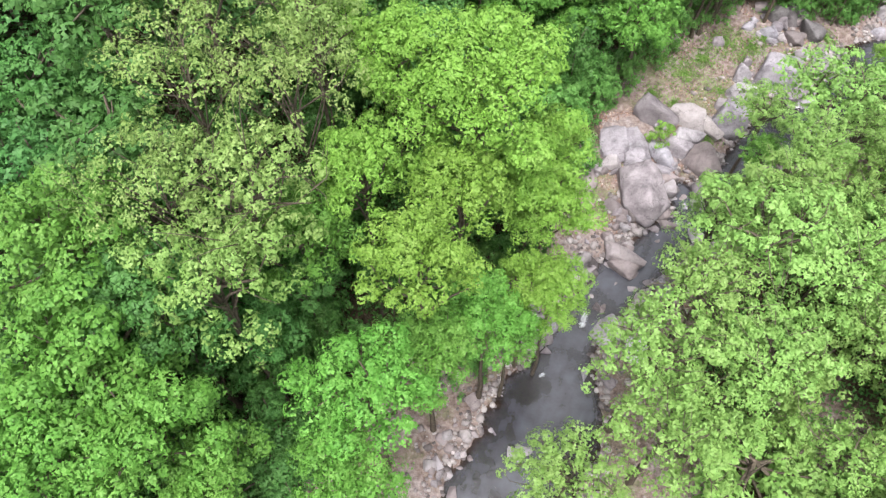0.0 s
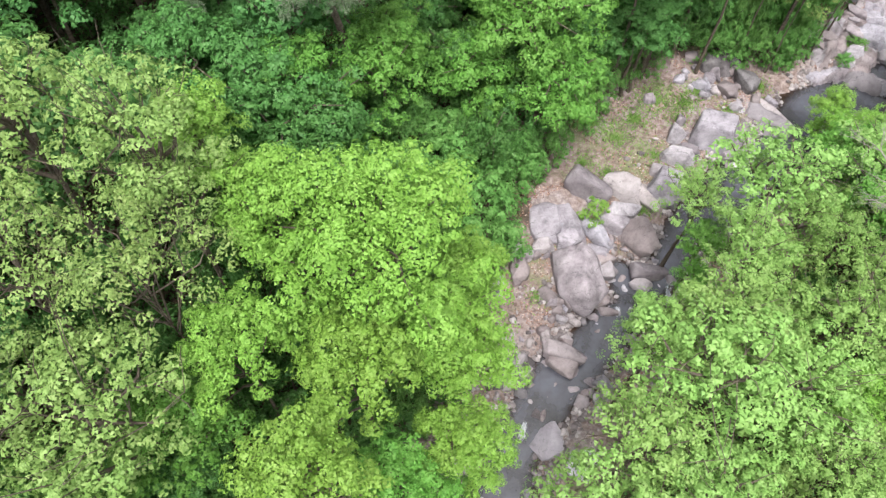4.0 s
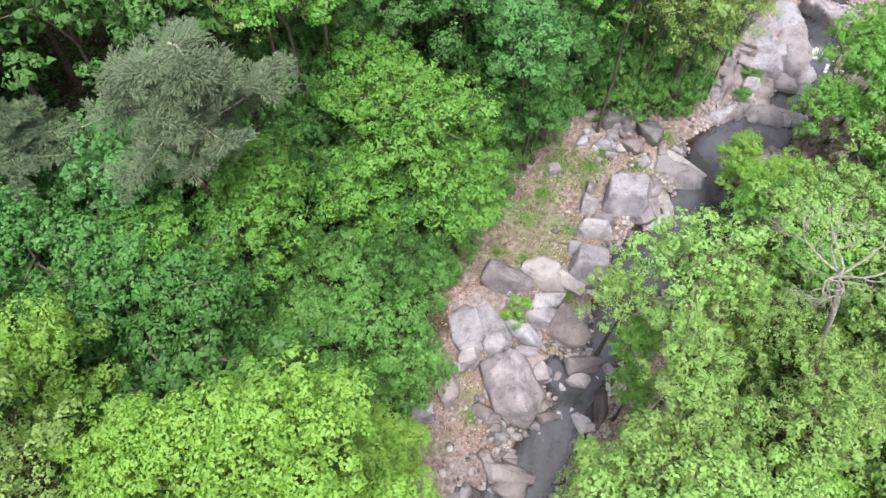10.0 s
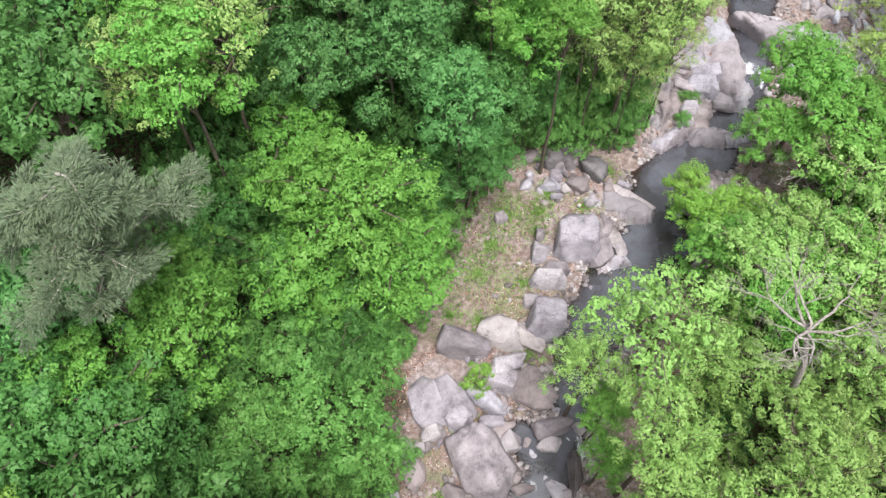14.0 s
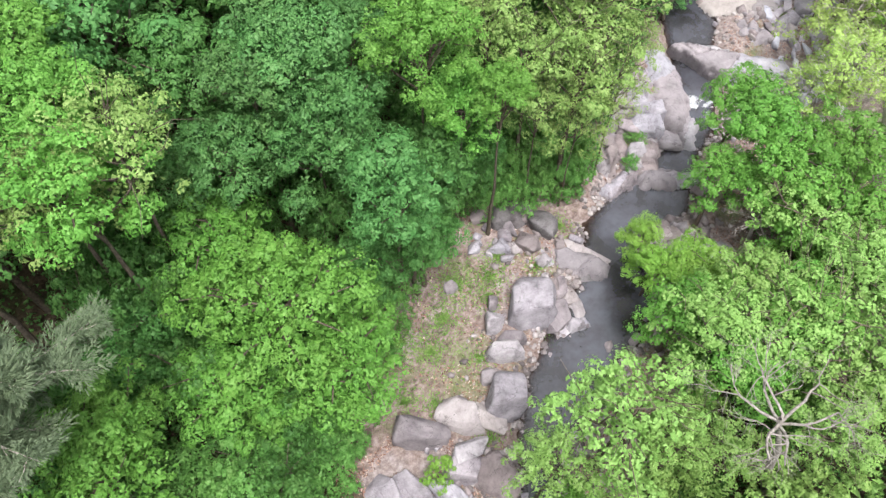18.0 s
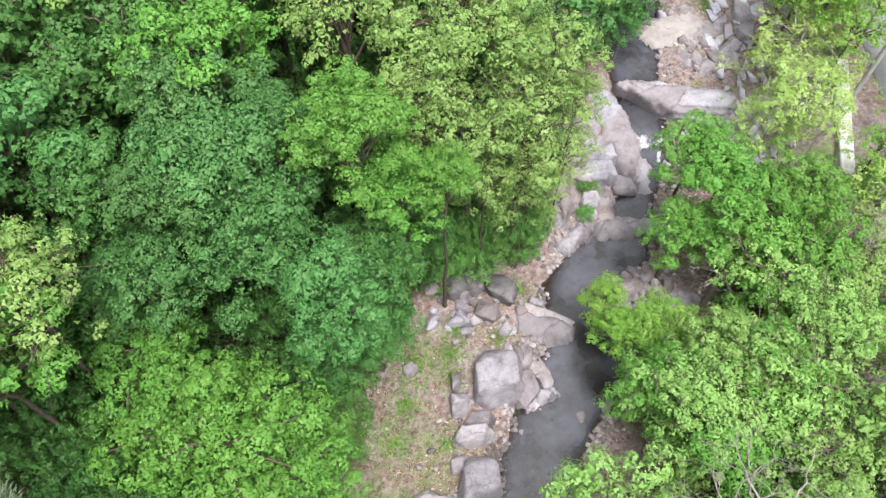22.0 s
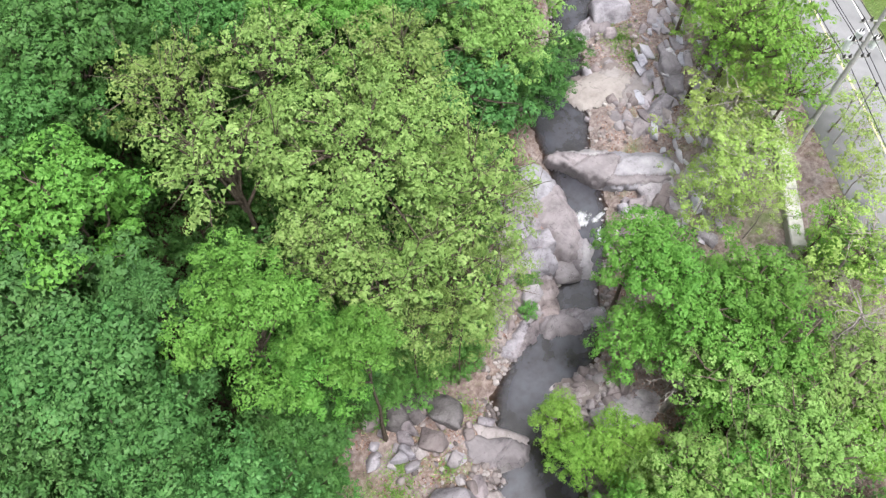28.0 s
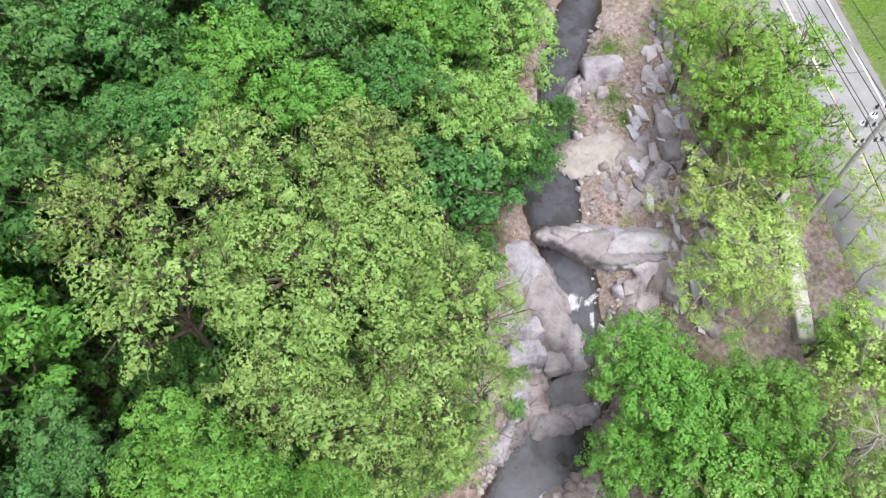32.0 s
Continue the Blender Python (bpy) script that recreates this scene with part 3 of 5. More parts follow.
kind("lime", 4, lambda k: make_tree(10 + k, LEAF["lime"], "tall broadleaf tree with a bright lime-green crown"))
kind("lime_open", 3, lambda k: make_tree(25 + k, LEAF["lime"], "open lime-green roadside tree with dark limbs showing", leaves=8000, core=100, twigs=2, open_gaps=0.28))
kind("fresh", 4, lambda k: make_tree(15 + k, LEAF["fresh"], "broadleaf tree with a fresh green spreading crown"))
kind("green", 4, lambda k: make_tree(20 + k, LEAF["green"], "broadleaf tree with a dense mid-green crown"))
kind("cool", 4, lambda k: make_tree(30 + k, LEAF["cool"], "broadleaf tree with a dense cool-green crown", lobe=(0.16, 0.27)))
kind("olive", 4, lambda k: make_tree(40 + k, LEAF["olive"], "loose olive-green tree coming into leaf, twigs showing", leaves=8400, lobes=44, lobe=(0.11, 0.22), leaf=0.14, tuft=0.28, core=300, twigs=3, open_gaps=0.28))
kind("sparse_olive", 2, lambda k: make_tree(46 + k, LEAF["olive"], "thin olive-green tree with bare twigs over the rocks", leaves=6200, lobes=44, lobe=(0.12, 0.24), leaf=0.13, tuft=0.34, core=0, twigs=4, open_gaps=0.25, girth=0.11))
kind("light", 5, lambda k: make_tree(50 + k, LEAF["light"], "open light-green tree leaning over the stream", leaves=9400, core=450, twigs=2, open_gaps=0.24))
kind("sparse", 3, lambda k: make_tree(60 + k, LEAF["thin"], "thin yellow-green young tree with see-through crown", leaves=4800, depth=1.1, lobes=48, lobe=(0.14, 0.26), leaf=0.15, tuft=0.34, core=0, twigs=2, girth=0.09, open_gaps=0.2, bark=BARK_PALE))
kind("bush", 4, lambda k: make_tree(70 + k, LEAF["shrub"], "dense green small-leaved bush beside the boulders", "bush", leaves=13440, height=3.6, lobes=44, lobe=(0.14, 0.24), leaf=0.15, tuft=0.26, girth=0.06, core=400))
for k, (key, words) in enumerate((("green", "mid-green"), ("cool", "cool-green"), ("olive", "olive-green"), ("light", "light-green"))):
    kind("far_" + key, 2, lambda n: make_tree(100 + 10 * k + n, LEAF[key], "forest tree with a full " + words + " crown", leaves=5600, lobes=36, leaf=0.20, tuft=0.34, core=500))
kind("lime_big", 1, lambda k: make_tree(181, LEAF["lime"], "tall broadleaf tree with a bright lime-green crown", leaves=38000, radius=5.3, lobes=76, lobe=(0.10, 0.18), leaf=0.145, tuft=0.32, core=2600))
kind("olive_big", 1, lambda k: make_tree(182, LEAF["olive"], "broad olive-green tree coming into leaf, twigs showing", leaves=44000, radius=6.7, lobes=120, lobe=(0.08, 0.15), leaf=0.145, tuft=0.32, core=2400, twigs=2, open_gaps=0.15))
kind("fresh_big", 2, lambda k: make_tree(190 + k, LEAF["fresh"], "large broadleaf tree with a fresh green layered crown", leaves=23000, radius=4.6, lobes=60, lobe=(0.11, 0.20), core=2200))
kind("sapling", 1, lambda k: make_tree(170, LEAF["lime"], "small bright lime-green sapling among the boulders", "sapling", leaves=2600, radius=1.0, height=1.8, depth=0.9, lobes=14, lobe=(0.25, 0.4), leaf=0.10, tuft=0.14, girth=0.03, core=60))
kind("pine", 2, lambda k: make_pine(80 + k))
kind("dead", 2, lambda k: make_dead_tree(90 + k))
NOMINAL = {"lime_big": (5.3, 16.0), "olive_big": (6.7, 16.0), "fresh_big": (4.6, 16.0), "sapling": (1.0, 1.8), "bush": (3.2, 3.6), "pine": (3.7, 17.0), "dead": (3.6, 16.0)}
rng = np.random.default_rng(5)
USED = set()


def plant(name, x, y, top, radius):
    """Set a tree of a kind so that its crown has that top and radius; the trunk reaches down to the ground."""
    rad, high = NOMINAL.get(name, (3.2, 16.0))
    z = land_at(x, y)
    n = int(rng.integers(len(KINDS[name])))
    rise = max(top - z, 0.6)
    wide = radius / rad
    if name in ("bush", "sapling", "dead"):
        tall, lift, grow = rise / high, 0.0, 1.0
    else:
        tall = wide * min(1.0, rise / ((2.2 if name == "sparse" else 1.6) * radius))
        lift, grow = rise / tall - high, rise / tall / high
    m = Matrix.LocRotScale((x, y, z), Euler((0, 0, float(rng.uniform(0, 6.283)))), (wide, wide, tall))
    if (name, n) in USED:
        ob = copy_thing(KINDS[name][n], m)
    else:
        USED.add((name, n))
        ob = KINDS[name][n]
    ob.matrix_basis = m
    for o in ob.children:
        o.matrix_basis = Matrix.Diagonal((1, 1, grow, 1)) if o.name.startswith("trunk") else Matrix.Translation((0, 0, lift))
    return ob


# kind, x, y, top of the crown, radius
NEAR_LEFT = [
    ("lime", 5.4, 16.1, 12, 2.0), ("lime", 4.3, 16.6, 12.5, 2.0), ("fresh", 3.3, 14.8, 10.5, 1.9),
    ("lime_big", 1.4, 22.6, 21, 5.3), ("lime", -1.1, 14.1, 19.5, 2.6), ("lime", -3.7, 19.2, 18.5, 2.4), ("lime", 0.7, 18.2, 18, 2.8), ("lime", 4.9, 19.2, 15.5, 2.4),
    ("lime", 5.9, 24.0, 14, 1.9), ("lime", -2.1, 24.3, 20.5, 2.6), ("lime", 4.5, 20.9, 15.5, 3.0), ("olive", -6.0, 25.4, 24, 3.0), ("olive", -11.0, 26.3, 24.5, 3.7),
    ("sparse_olive", -6.2, 20.6, 23, 3.2), ("sparse_olive", -10.3, 20.9, 23, 3.4), ("olive", -7.5, 16.4, 21.5, 3.4), ("sparse_olive", -11.3, 16.5, 21.5, 3.1), ("olive", -5.5, 24.2, 21, 2.3),
    ("light", -8.7, 13.3, 20, 3.2), ("fresh", -15.2, 15.2, 20, 3.8), ("green", -11.5, 13.2, 19, 3.4), ("fresh", -13.9, 10.4, 19.5, 4.1), ("fresh", -14.5, 6.7, 18.5, 3.1),
    ("fresh", -11.2, 8.0, 18, 3.2), ("fresh", -9.4, 6.8, 14.5, 2.5), ("fresh", -3.3, 10.5, 15, 3.2), ("fresh", -4.3, 7.4, 13, 2.8), ("fresh", -0.7, 12.5, 13.5, 2.4),
    ("green", -9.0, 14.9, 13, 3.1), ("green", -21.6, 26.6, 16, 4.9), ("green", -17.6, 22.8, 14, 2.9), ("green", -8.0, 9.0, 11, 3.0), ("fresh", 2.0, 14.5, 13, 2.4),
    ("lime", -5.9, 29.6, 18.5, 2.7), ("green", -6.5, 16.2, 14, 2.0), ("fresh", -6.5, 16.7, 17, 2.8),
]
NEAR_RIGHT = [
    ("light", 23.2, 29.3, 12, 4.1), ("light", 24.6, 27.4, 10.5, 2.2), ("light", 19.5, 29.3, 10, 2.3), ("light", 19.9, 24.2, 13, 2.5), ("light", 19.2, 22.0, 12.5, 2.5),
    ("fresh", 19.7, 27.3, 8, 1.5), ("fresh", 18.9, 25.3, 7, 1.4), ("light", 26.7, 25.8, 9.5, 2.4), ("light", 25.6, 21.7, 11.5, 2.5), ("light", 23.5, 19.7, 12.5, 2.9),
    ("sparse_olive", 27.3, 20.2, 11, 2.2), ("light", 31.0, 23.7, 11, 2.4), ("fresh", 30.9, 33.0, 8, 2.6), ("fresh", 33.2, 31.6, 8.5, 2.8), ("fresh", 35.9, 29.7, 9, 3.1),
    ("green", 31.2, 30.4, 6.5, 2.1), ("green", 33.3, 26.0, 6, 2.2), ("green", 25.7, 24.7, 6, 1.8),
    ("light", 15.6, 17.5, 15, 4.1),
    ("light", 14.0, 19.8, 13.5, 2.5), ("light", 19.3, 17.0, 13.5, 3.5), ("light", 12.0, 15.5, 14, 3.1), ("light", 9.6, 12.5, 14, 3.5),
    ("light", 14.8, 12.8, 12.5, 3.3), ("lime", 24.0, 17.6, 9, 2.3), ("light", 21.2, 13.8, 12, 2.6), ("light", 5.2, 7.7, 11.5, 2.9), ("light", 10.3, 9.4, 12.5, 3.2),
    ("light", 19.1, 8.6, 9, 2.9), ("light", 16.8, 20.1, 14, 3.3), ("light", 14.3, 20.4, 12.5, 2.0),
    
    ("fresh", 34.6, 28.9, 9.5, 3.6),
]
MID_LEFT = [
    ("pine", 1.8, 38.3, 22.5, 3.7), ("pine", -7.2, 41.6, 18.0, 2.8), ("green", -3.4, 42.6, 13.5, 3.2), ("green", -10.2, 38.6, 14.5, 3.4), ("green", -3.9, 34.5, 16, 3.9), ("fresh", -1.6, 35.5, 15.5, 2.5),
    ("fresh", 2.3, 36.8, 14.5, 3.2), ("green", -7.4, 36.7, 16.5, 3.2), ("green", -0.8, 34.1, 12.5, 3.2), ("green", -6.8, 41.3, 14, 2.9), ("fresh", 3.1, 39.1, 14, 2.5),
    ("green", -1.8, 33.2, 15, 3.9), ("bush", 3.3, 32.8, 7.6, 3.2), ("bush", 7.2, 32.7, 7.0, 3.6), ("bush", 6.8, 36.9, 7, 3.4), ("bush", 8.0, 30.5, 5.4, 2.5),
    ("bush", 3.6, 37.1, 8, 3.3), ("bush", 10.8, 36.1, 5, 2.1), ("bush", 2.8, 33.1, 8.0, 3.4), ("fresh_big", 11.4, 41.1, 14.5, 5.2), ("fresh", 13.3, 38.1, 10.5, 3.3),
    ("fresh", 7.9, 39.5, 10.5, 3.2), ("fresh", 10.3, 46.2, 13, 3.3), ("green", 5.5, 45.3, 10, 3.2), ("green", 3.7, 43.5, 9.5, 2.8), ("bush", 9.7, 36.9, 6, 2.8),
    ("fresh", 6.9, 50.1, 21, 3.0), ("olive", 8.2, 47.2, 21, 3.4), ("olive", 5.0, 46.9, 20, 3.2), ("fresh", 6.2, 45.8, 21, 3.2), ("fresh", 5.5, 53.8, 21, 3.3),
    ("cool", 17.5, 49.9, 19, 3.7), ("cool", 18.7, 43.2, 15.8, 3.0), ("cool", 12.0, 48.2, 16.3, 2.9), ("cool", 16.7, 47.6, 15.5, 3.0), ("cool", 22.0, 45.4, 12, 2.3),
    ("green", 20.5, 43.8, 9.5, 2.7), ("cool", 17.7, 54.2, 19, 3.7), ("green", 12.2, 53.2, 18, 3.4), ("green", 26.0, 47.6, 9, 2.3),
    ("green", 17.3, 44.1, 8, 2.8), ("green", 19.8, 43.4, 10, 2.3),
]
MID_RIGHT = [
    ("fresh", 41.8, 41.9, 10.3, 2.7), ("fresh", 41.4, 39.6, 10.3, 3.0), ("fresh", 38.5, 39.0, 8, 2.4), ("fresh", 44.5, 36.2, 10.5, 3.1), ("fresh", 41.4, 37.1, 9.8, 3.5),
    ("fresh", 43.0, 33.7, 9.3, 3.6), ("light", 39.9, 33.8, 9, 3.5), ("light", 43.1, 30.5, 9, 3.6), ("sparse", 55.5, 44.8, 9, 4.1), ("sparse", 52.0, 41.5, 8.5, 3.5),
     ("sparse", 51.9, 33.9, 9.5, 3.8), ("light", 46.1, 29.7, 8.5, 2.4),  ("lime", 35.0, 33.8, 6, 2.8),
    ("lime", 32.5, 36.8, 5, 1.8), ("light", 31.0, 31.0, 9.5, 3.2), ("light", 35.5, 29.8, 9.5, 3.4), ("light", 39.9, 30.6, 9.5, 2.9), ("fresh", 40.5, 33.3, 8.5, 3.3),
    ("lime", 43.3, 28.1, 8, 2.6), ("light", 34.9, 27.3, 9, 3.1), ("light", 34.6, 32.4, 9, 2.7), ("light", 34.8, 28.7, 10, 4.2), ("light", 39.8, 29.3, 9.5, 3.1),
    ("light", 31.9, 30.4, 9.5, 3.1), ("light", 34.0, 25.6, 10, 3.5), ("fresh", 30.7, 28.5, 9, 2.8), ("lime", 33.4, 39.0, 4.5, 1.8), ("lime", 34.4, 35.8, 5.5, 2.1),
    ("dead", 47.1, 31.7, 9.5, 2.7), ("dead", 39.0, 35.6, 6.5, 3.2),
]
FAR_LEFT = [
    ("olive_big", 31.9, 52.1, 19.5, 6.7), ("olive", 26.5, 54.9, 19.5, 3.9), ("olive", 34.9, 48.5, 16.5, 3.8), ("olive", 31.9, 46.1, 15, 3.7), ("olive", 27.4, 49.2, 17, 2.7),
    ("sparse_olive", 37.2, 47.9, 11.5, 2.5), ("sparse_olive", 35.0, 45.8, 10.5, 2.3), ("sparse_olive", 31.4, 44.8, 10.5, 2.3), ("sparse_olive", 36.7, 50.4, 13, 2.6),
    ("sparse_olive", 31.4, 45.6, 13.5, 2.8), ("olive", 26.8, 59.3, 20, 3.3), ("olive", 31.4, 58.2, 19.5, 3.4), ("olive", 36.4, 55.2, 18, 3.5), ("sparse_olive", 29.2, 45.9, 12.5, 2.6),
    ("olive", 28.9, 47.3, 15.5, 3.1), ("fresh_big", 22.9, 48.1, 19.5, 3.5), ("fresh", 26.0, 45.1, 16, 1.9), ("fresh", 24.3, 46.4, 15, 2.5), ("green", 25.6, 47.4, 9, 2.0),
    ("green", 21.7, 45.1, 13, 2.8), ("green", 24.4, 63.9, 21, 3.9), ("fresh", 19.9, 56.6, 20, 3.9), ("cool", 17.0, 50.8, 18.5, 3.4), ("cool", 17.7, 47.9, 17, 3.1),
    ("cool", 14.7, 50.1, 18, 2.9), ("cool", 20.6, 51.5, 18, 1.9), ("green", 20.8, 61.5, 20, 3.1), ("green", 31.3, 61.9, 19, 2.7), ("green", 29.8, 64.1, 18, 2.5),
    ("light", 45.7, 56.1, 13, 3.0), ("green", 49.1, 56.0, 6.5, 2.6), ("light", 43.8, 58.1, 14, 2.8), ("green", 29.6, 68.8, 21, 4.9), ("green", 31.8, 67.3, 20.5, 3.3),
    ("fresh", 32.5, 62.2, 18.5, 2.3), ("green", 41.0, 64.2, 16.5, 3.8), ("fresh", 35.9, 64.5, 18, 3.3), ("green", 42.0, 60.2, 15.5, 3.4), ("light", 45.3, 56.6, 13, 3.0),
    ("green", 48.9, 56.3, 7, 2.8), ("light", 50.5, 59.6, 14, 3.8), ("green", 54.3, 57.7, 4.5, 1.9), ("fresh", 46.7, 61.3, 15.5, 3.6), ("green", 26.3, 63.5, 19.5, 3.0),
    ("fresh", 37.6, 60.5, 16.5, 2.9), ("fresh", 45.6, 62.9, 15.5, 3.0),
]
# low leafy growth where the woods meet the open bank
EDGE = [
    ("bush", 23.6, 47.0, 5.5, 2.0), ("bush", 25.6, 48.2, 6.5, 2.2), ("bush", 27.8, 47.9, 6.5, 2.2), ("bush", 29.8, 47.4, 6.5, 2.2), ("bush", 31.6, 47.4, 6.5, 2.2), ("bush", 33.4, 47.4, 6.0, 1.9), ("bush", 27.0, 46.9, 4.0, 1.8), ("bush", 28.8, 46.6, 4.2, 1.9), ("bush", 30.6, 46.2, 4.2, 1.9), ("bush", 32.4, 46.0, 4.0, 1.8), ("bush", 34.2, 46.6, 3.8, 1.6), ("bush", 29.8, 48.6, 9.0, 2.4), ("bush", 32.4, 48.6, 9.0, 2.4), ("bush", 35.0, 48.8, 8.5, 2.2),
    ("bush", 13.2, 38.0, 4.5, 1.8), ("bush", 15.4, 40.6, 4.5, 1.8), ("bush", 17.0, 42.6, 5.0, 2.0), ("bush", 19.2, 44.6, 5.5, 2.2), ("bush", 21.4, 46.0, 5.5, 2.0), ("bush", 11.6, 37.0, 4.0, 1.6),
    ("bush", 3.4, 25.4, 7.0, 2.4), ("bush", 1.6, 20.6, 6.5, 2.4), ("bush", 0.6, 16.6, 6.0, 2.4), ("bush", 5.6, 28.4, 5.5, 2.2),
]
FAR_RIGHT = [
    ("sparse", 53.4, 45.1, 7.5, 2.6), ("sparse", 53.8, 42.3, 8, 3.3),  ("sparse", 49.3, 42.3, 7, 2.4), ("sparse", 50.8, 39.2, 8, 1.9),  ("sparse", 56.2, 36.5, 8.5, 2.6), ("lime_open", 51.0, 33.7, 8.5, 2.7), ("sparse", 61.5, 40.3, 8, 2.4), ("sparse", 57.2, 45.8, 7.5, 2.7), ("lime_open", 62.2, 43.9, 9, 2.4), ("lime_open", 63.4, 54.2, 9, 2.5),
    ("lime_open", 61.3, 50.5, 12.5, 3.9), ("lime_open", 62.4, 47.4, 12, 3.7), ("lime_open", 58.3, 45.8, 11.5, 3.1), ("lime_open", 58.1, 49.2, 11, 2.6), ("lime_open", 57.3, 43.0, 10, 2.7),
    ("lime_open", 51.5, 35.9, 9, 1.7), ("sparse", 58.9, 38.2, 8.5, 2.0), ("sparse", 50.8, 42.0, 8, 2.8), ("lime_open", 58.3, 47.8, 12, 3.4), ("bush", 57.5, 43.6, 4.6, 1.5), ("bush", 60.8, 45.0, 4.8, 1.4), ("bush", 53.2, 34.8, 5.0, 2.0),
]
PLACED = []
for group in (NEAR_LEFT, NEAR_RIGHT, MID_LEFT, MID_RIGHT, FAR_LEFT, EDGE, FAR_RIGHT):
    for row in group:
        plant(*row)
        PLACED.append(row[1:3] + (row[4],))
# a bare tree that leans over the gap towards the stream
bare_tree = plant("dead", 29.7, 23.2, 15.2, 3.3)
bare_tree.matrix_basis = Matrix.Translation((29.7, 23.2, land_at(29.7, 23.2))) @ Vector((0, 0, 1)).rotation_difference(Vector((-2.9, 2.6, 12))).to_matrix().to_4x4() @ Matrix.Rotation(2.2, 4, "Z") @ Matrix.Diagonal((1.1, 1.1, 0.86, 1))

# the forest goes on round them: first tall trees, then smaller ones in the gaps
more = np.random.default_rng(11)


def stream_at(x, y):
    return [float(v[0]) for v in along(np.array([x]), np.array([y]))]


def road_at(x, y):
    return (x - ROAD_AT[0]) * ROAD_SIDE[0] + (y - ROAD_AT[1]) * ROAD_SIDE[1]


YOUNG = []
# what grows below the tall crowns of the left bank
for row in NEAR_LEFT + MID_LEFT + FAR_LEFT:
    name, x, y, top, size = row
    if name in ("bush", "pine", "dead", "sapling") or top < 6.5:
        continue
    z = land_at(x, y)
    for u, v in ((0.0, 0.75), (0.45, 0.6)):
        px, py = x + u * size * math.cos(7 * x), y + u * size * math.sin(7 * x)
        far, side, width, level, flat = stream_at(px, py)
        if far - width > max(1.6, flat + 0.8):
            YOUNG.append((px, py, land_at(px, py), v * size / 3.4, min(0.62 * (top - z), 9.0) / 7.5, more.uniform(0, 6.283)))
PLACED += CLEARINGS
FOREST = {}


def fill(name, x, y, top, size):
    """One more tree of the woods behind, joined with its like."""
    n = int(more.integers(2))
    FOREST.setdefault(name, []).append((n, x, y, land_at(x, y), top, size / 3.2, more.uniform(0, 6.283)))



for tries, close, low, high in ((6500, 0.47, 3.4, 4.6), (8000, 0.40, 2.0, 3.2)):
    for n in range(tries):
        x, y = more.uniform(-40, 90), more.uniform(-4, 104)
        if road_at(x, y) > (-17 if x > 44 and y < 60 else -9.5) or y - x > 62:
            continue
        far, side, width, level, flat = stream_at(x, y)
        size = more.uniform(low, high)
        reach = far - width - flat
        if reach < 0.6 * size + 0.2 or (side > 0 and far > 44) or (side < 0 and far > 24):
            continue
        if any(math.hypot(x - a, y - c) < close * (s + size) for a, c, s in PLACED):
            continue
        if low < 3:
            road_at(x, y) < -15 and (side > 0 or x < 33) and YOUNG.append((x, y, land_at(x, y), size / 3.4, more.uniform(5, 8) / 7.5, more.uniform(0, 6.283)))
            PLACED.append((x, y, size))
            continue
        if side > 0:
            name = str(more.choice(["far_green", "far_cool", "far_olive", "far_light"], p=[0.62, 0.32, 0.06, 0.0]))
            tall = min(14.0, 8.0 + reach * 0.55) * more.uniform(0.85, 1.1)
        else:
            name, tall = str(more.choice(["far_light", "far_green"], p=[0.75, 0.25])), more.uniform(6, 9.5)
        fill(name, x, y, land_at(x, y) + tall, size)
        PLACED.append((x, y, size))

def arrays(me):
    v = np.empty(len(me.vertices) * 3, np.float32)
    me.vertices.foreach_get("co", v)
    k = len(me.loops) // len(me.polygons)
    f = np.empty(len(me.loops), np.int32)
    me.loops.foreach_get("vertex_index", f)
    f = f.reshape(-1, k)
    return v.reshape(-1, 3), f if k == 3 else np.concatenate([f[:, [0, 1, 2]], f[:, [0, 2, 3]]])


for name, rows in FOREST.items():
    verts, faces, slots, first = [], [], [], 0
    for n, x, y, z, top, wide, turn in rows:
        spin = np.array([(math.cos(turn), math.sin(turn), 0), (-math.sin(turn), math.cos(turn), 0), (0, 0, 1)])
        for o in KINDS[name][n].children:
            v, f = arrays(o.data)
            trunk = o.name.startswith("trunk")
            v = v @ spin * (wide, wide, (top - z) / 16.0 if trunk else wide) + (x, y, z if trunk else top - 16.0 * wide)
            verts.append(v), faces.append(f + first), slots.append(np.full(len(f), int(trunk), np.int32))
            first += len(v)
    me = mesh_of("forest", np.concatenate(verts), np.concatenate(faces), LEAF[name[4:]])
    me.materials.append(BARK)
    me.polygons.foreach_set("material_index", np.concatenate(slots))
    tagged(new("forest", me), "woods of full " + {"far_green": "mid-green", "far_cool": "cool-green", "far_olive": "olive-green", "far_light": "light-green"}[name] + " broadleaf crowns", "forest", kind="stuff")

# young trees and tall shrubs between the trunks; the left bank's green is darkened as shade
shade = []
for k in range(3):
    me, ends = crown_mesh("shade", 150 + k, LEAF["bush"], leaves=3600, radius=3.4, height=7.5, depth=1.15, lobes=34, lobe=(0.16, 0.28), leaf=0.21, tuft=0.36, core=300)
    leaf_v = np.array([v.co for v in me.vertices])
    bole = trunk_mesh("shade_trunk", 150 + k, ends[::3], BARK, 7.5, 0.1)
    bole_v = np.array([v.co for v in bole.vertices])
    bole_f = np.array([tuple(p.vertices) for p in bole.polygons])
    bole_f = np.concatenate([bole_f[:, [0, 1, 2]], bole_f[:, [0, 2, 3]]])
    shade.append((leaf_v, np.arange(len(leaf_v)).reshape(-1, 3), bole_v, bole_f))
    bpy.data.meshes.remove(me), bpy.data.meshes.remove(bole)
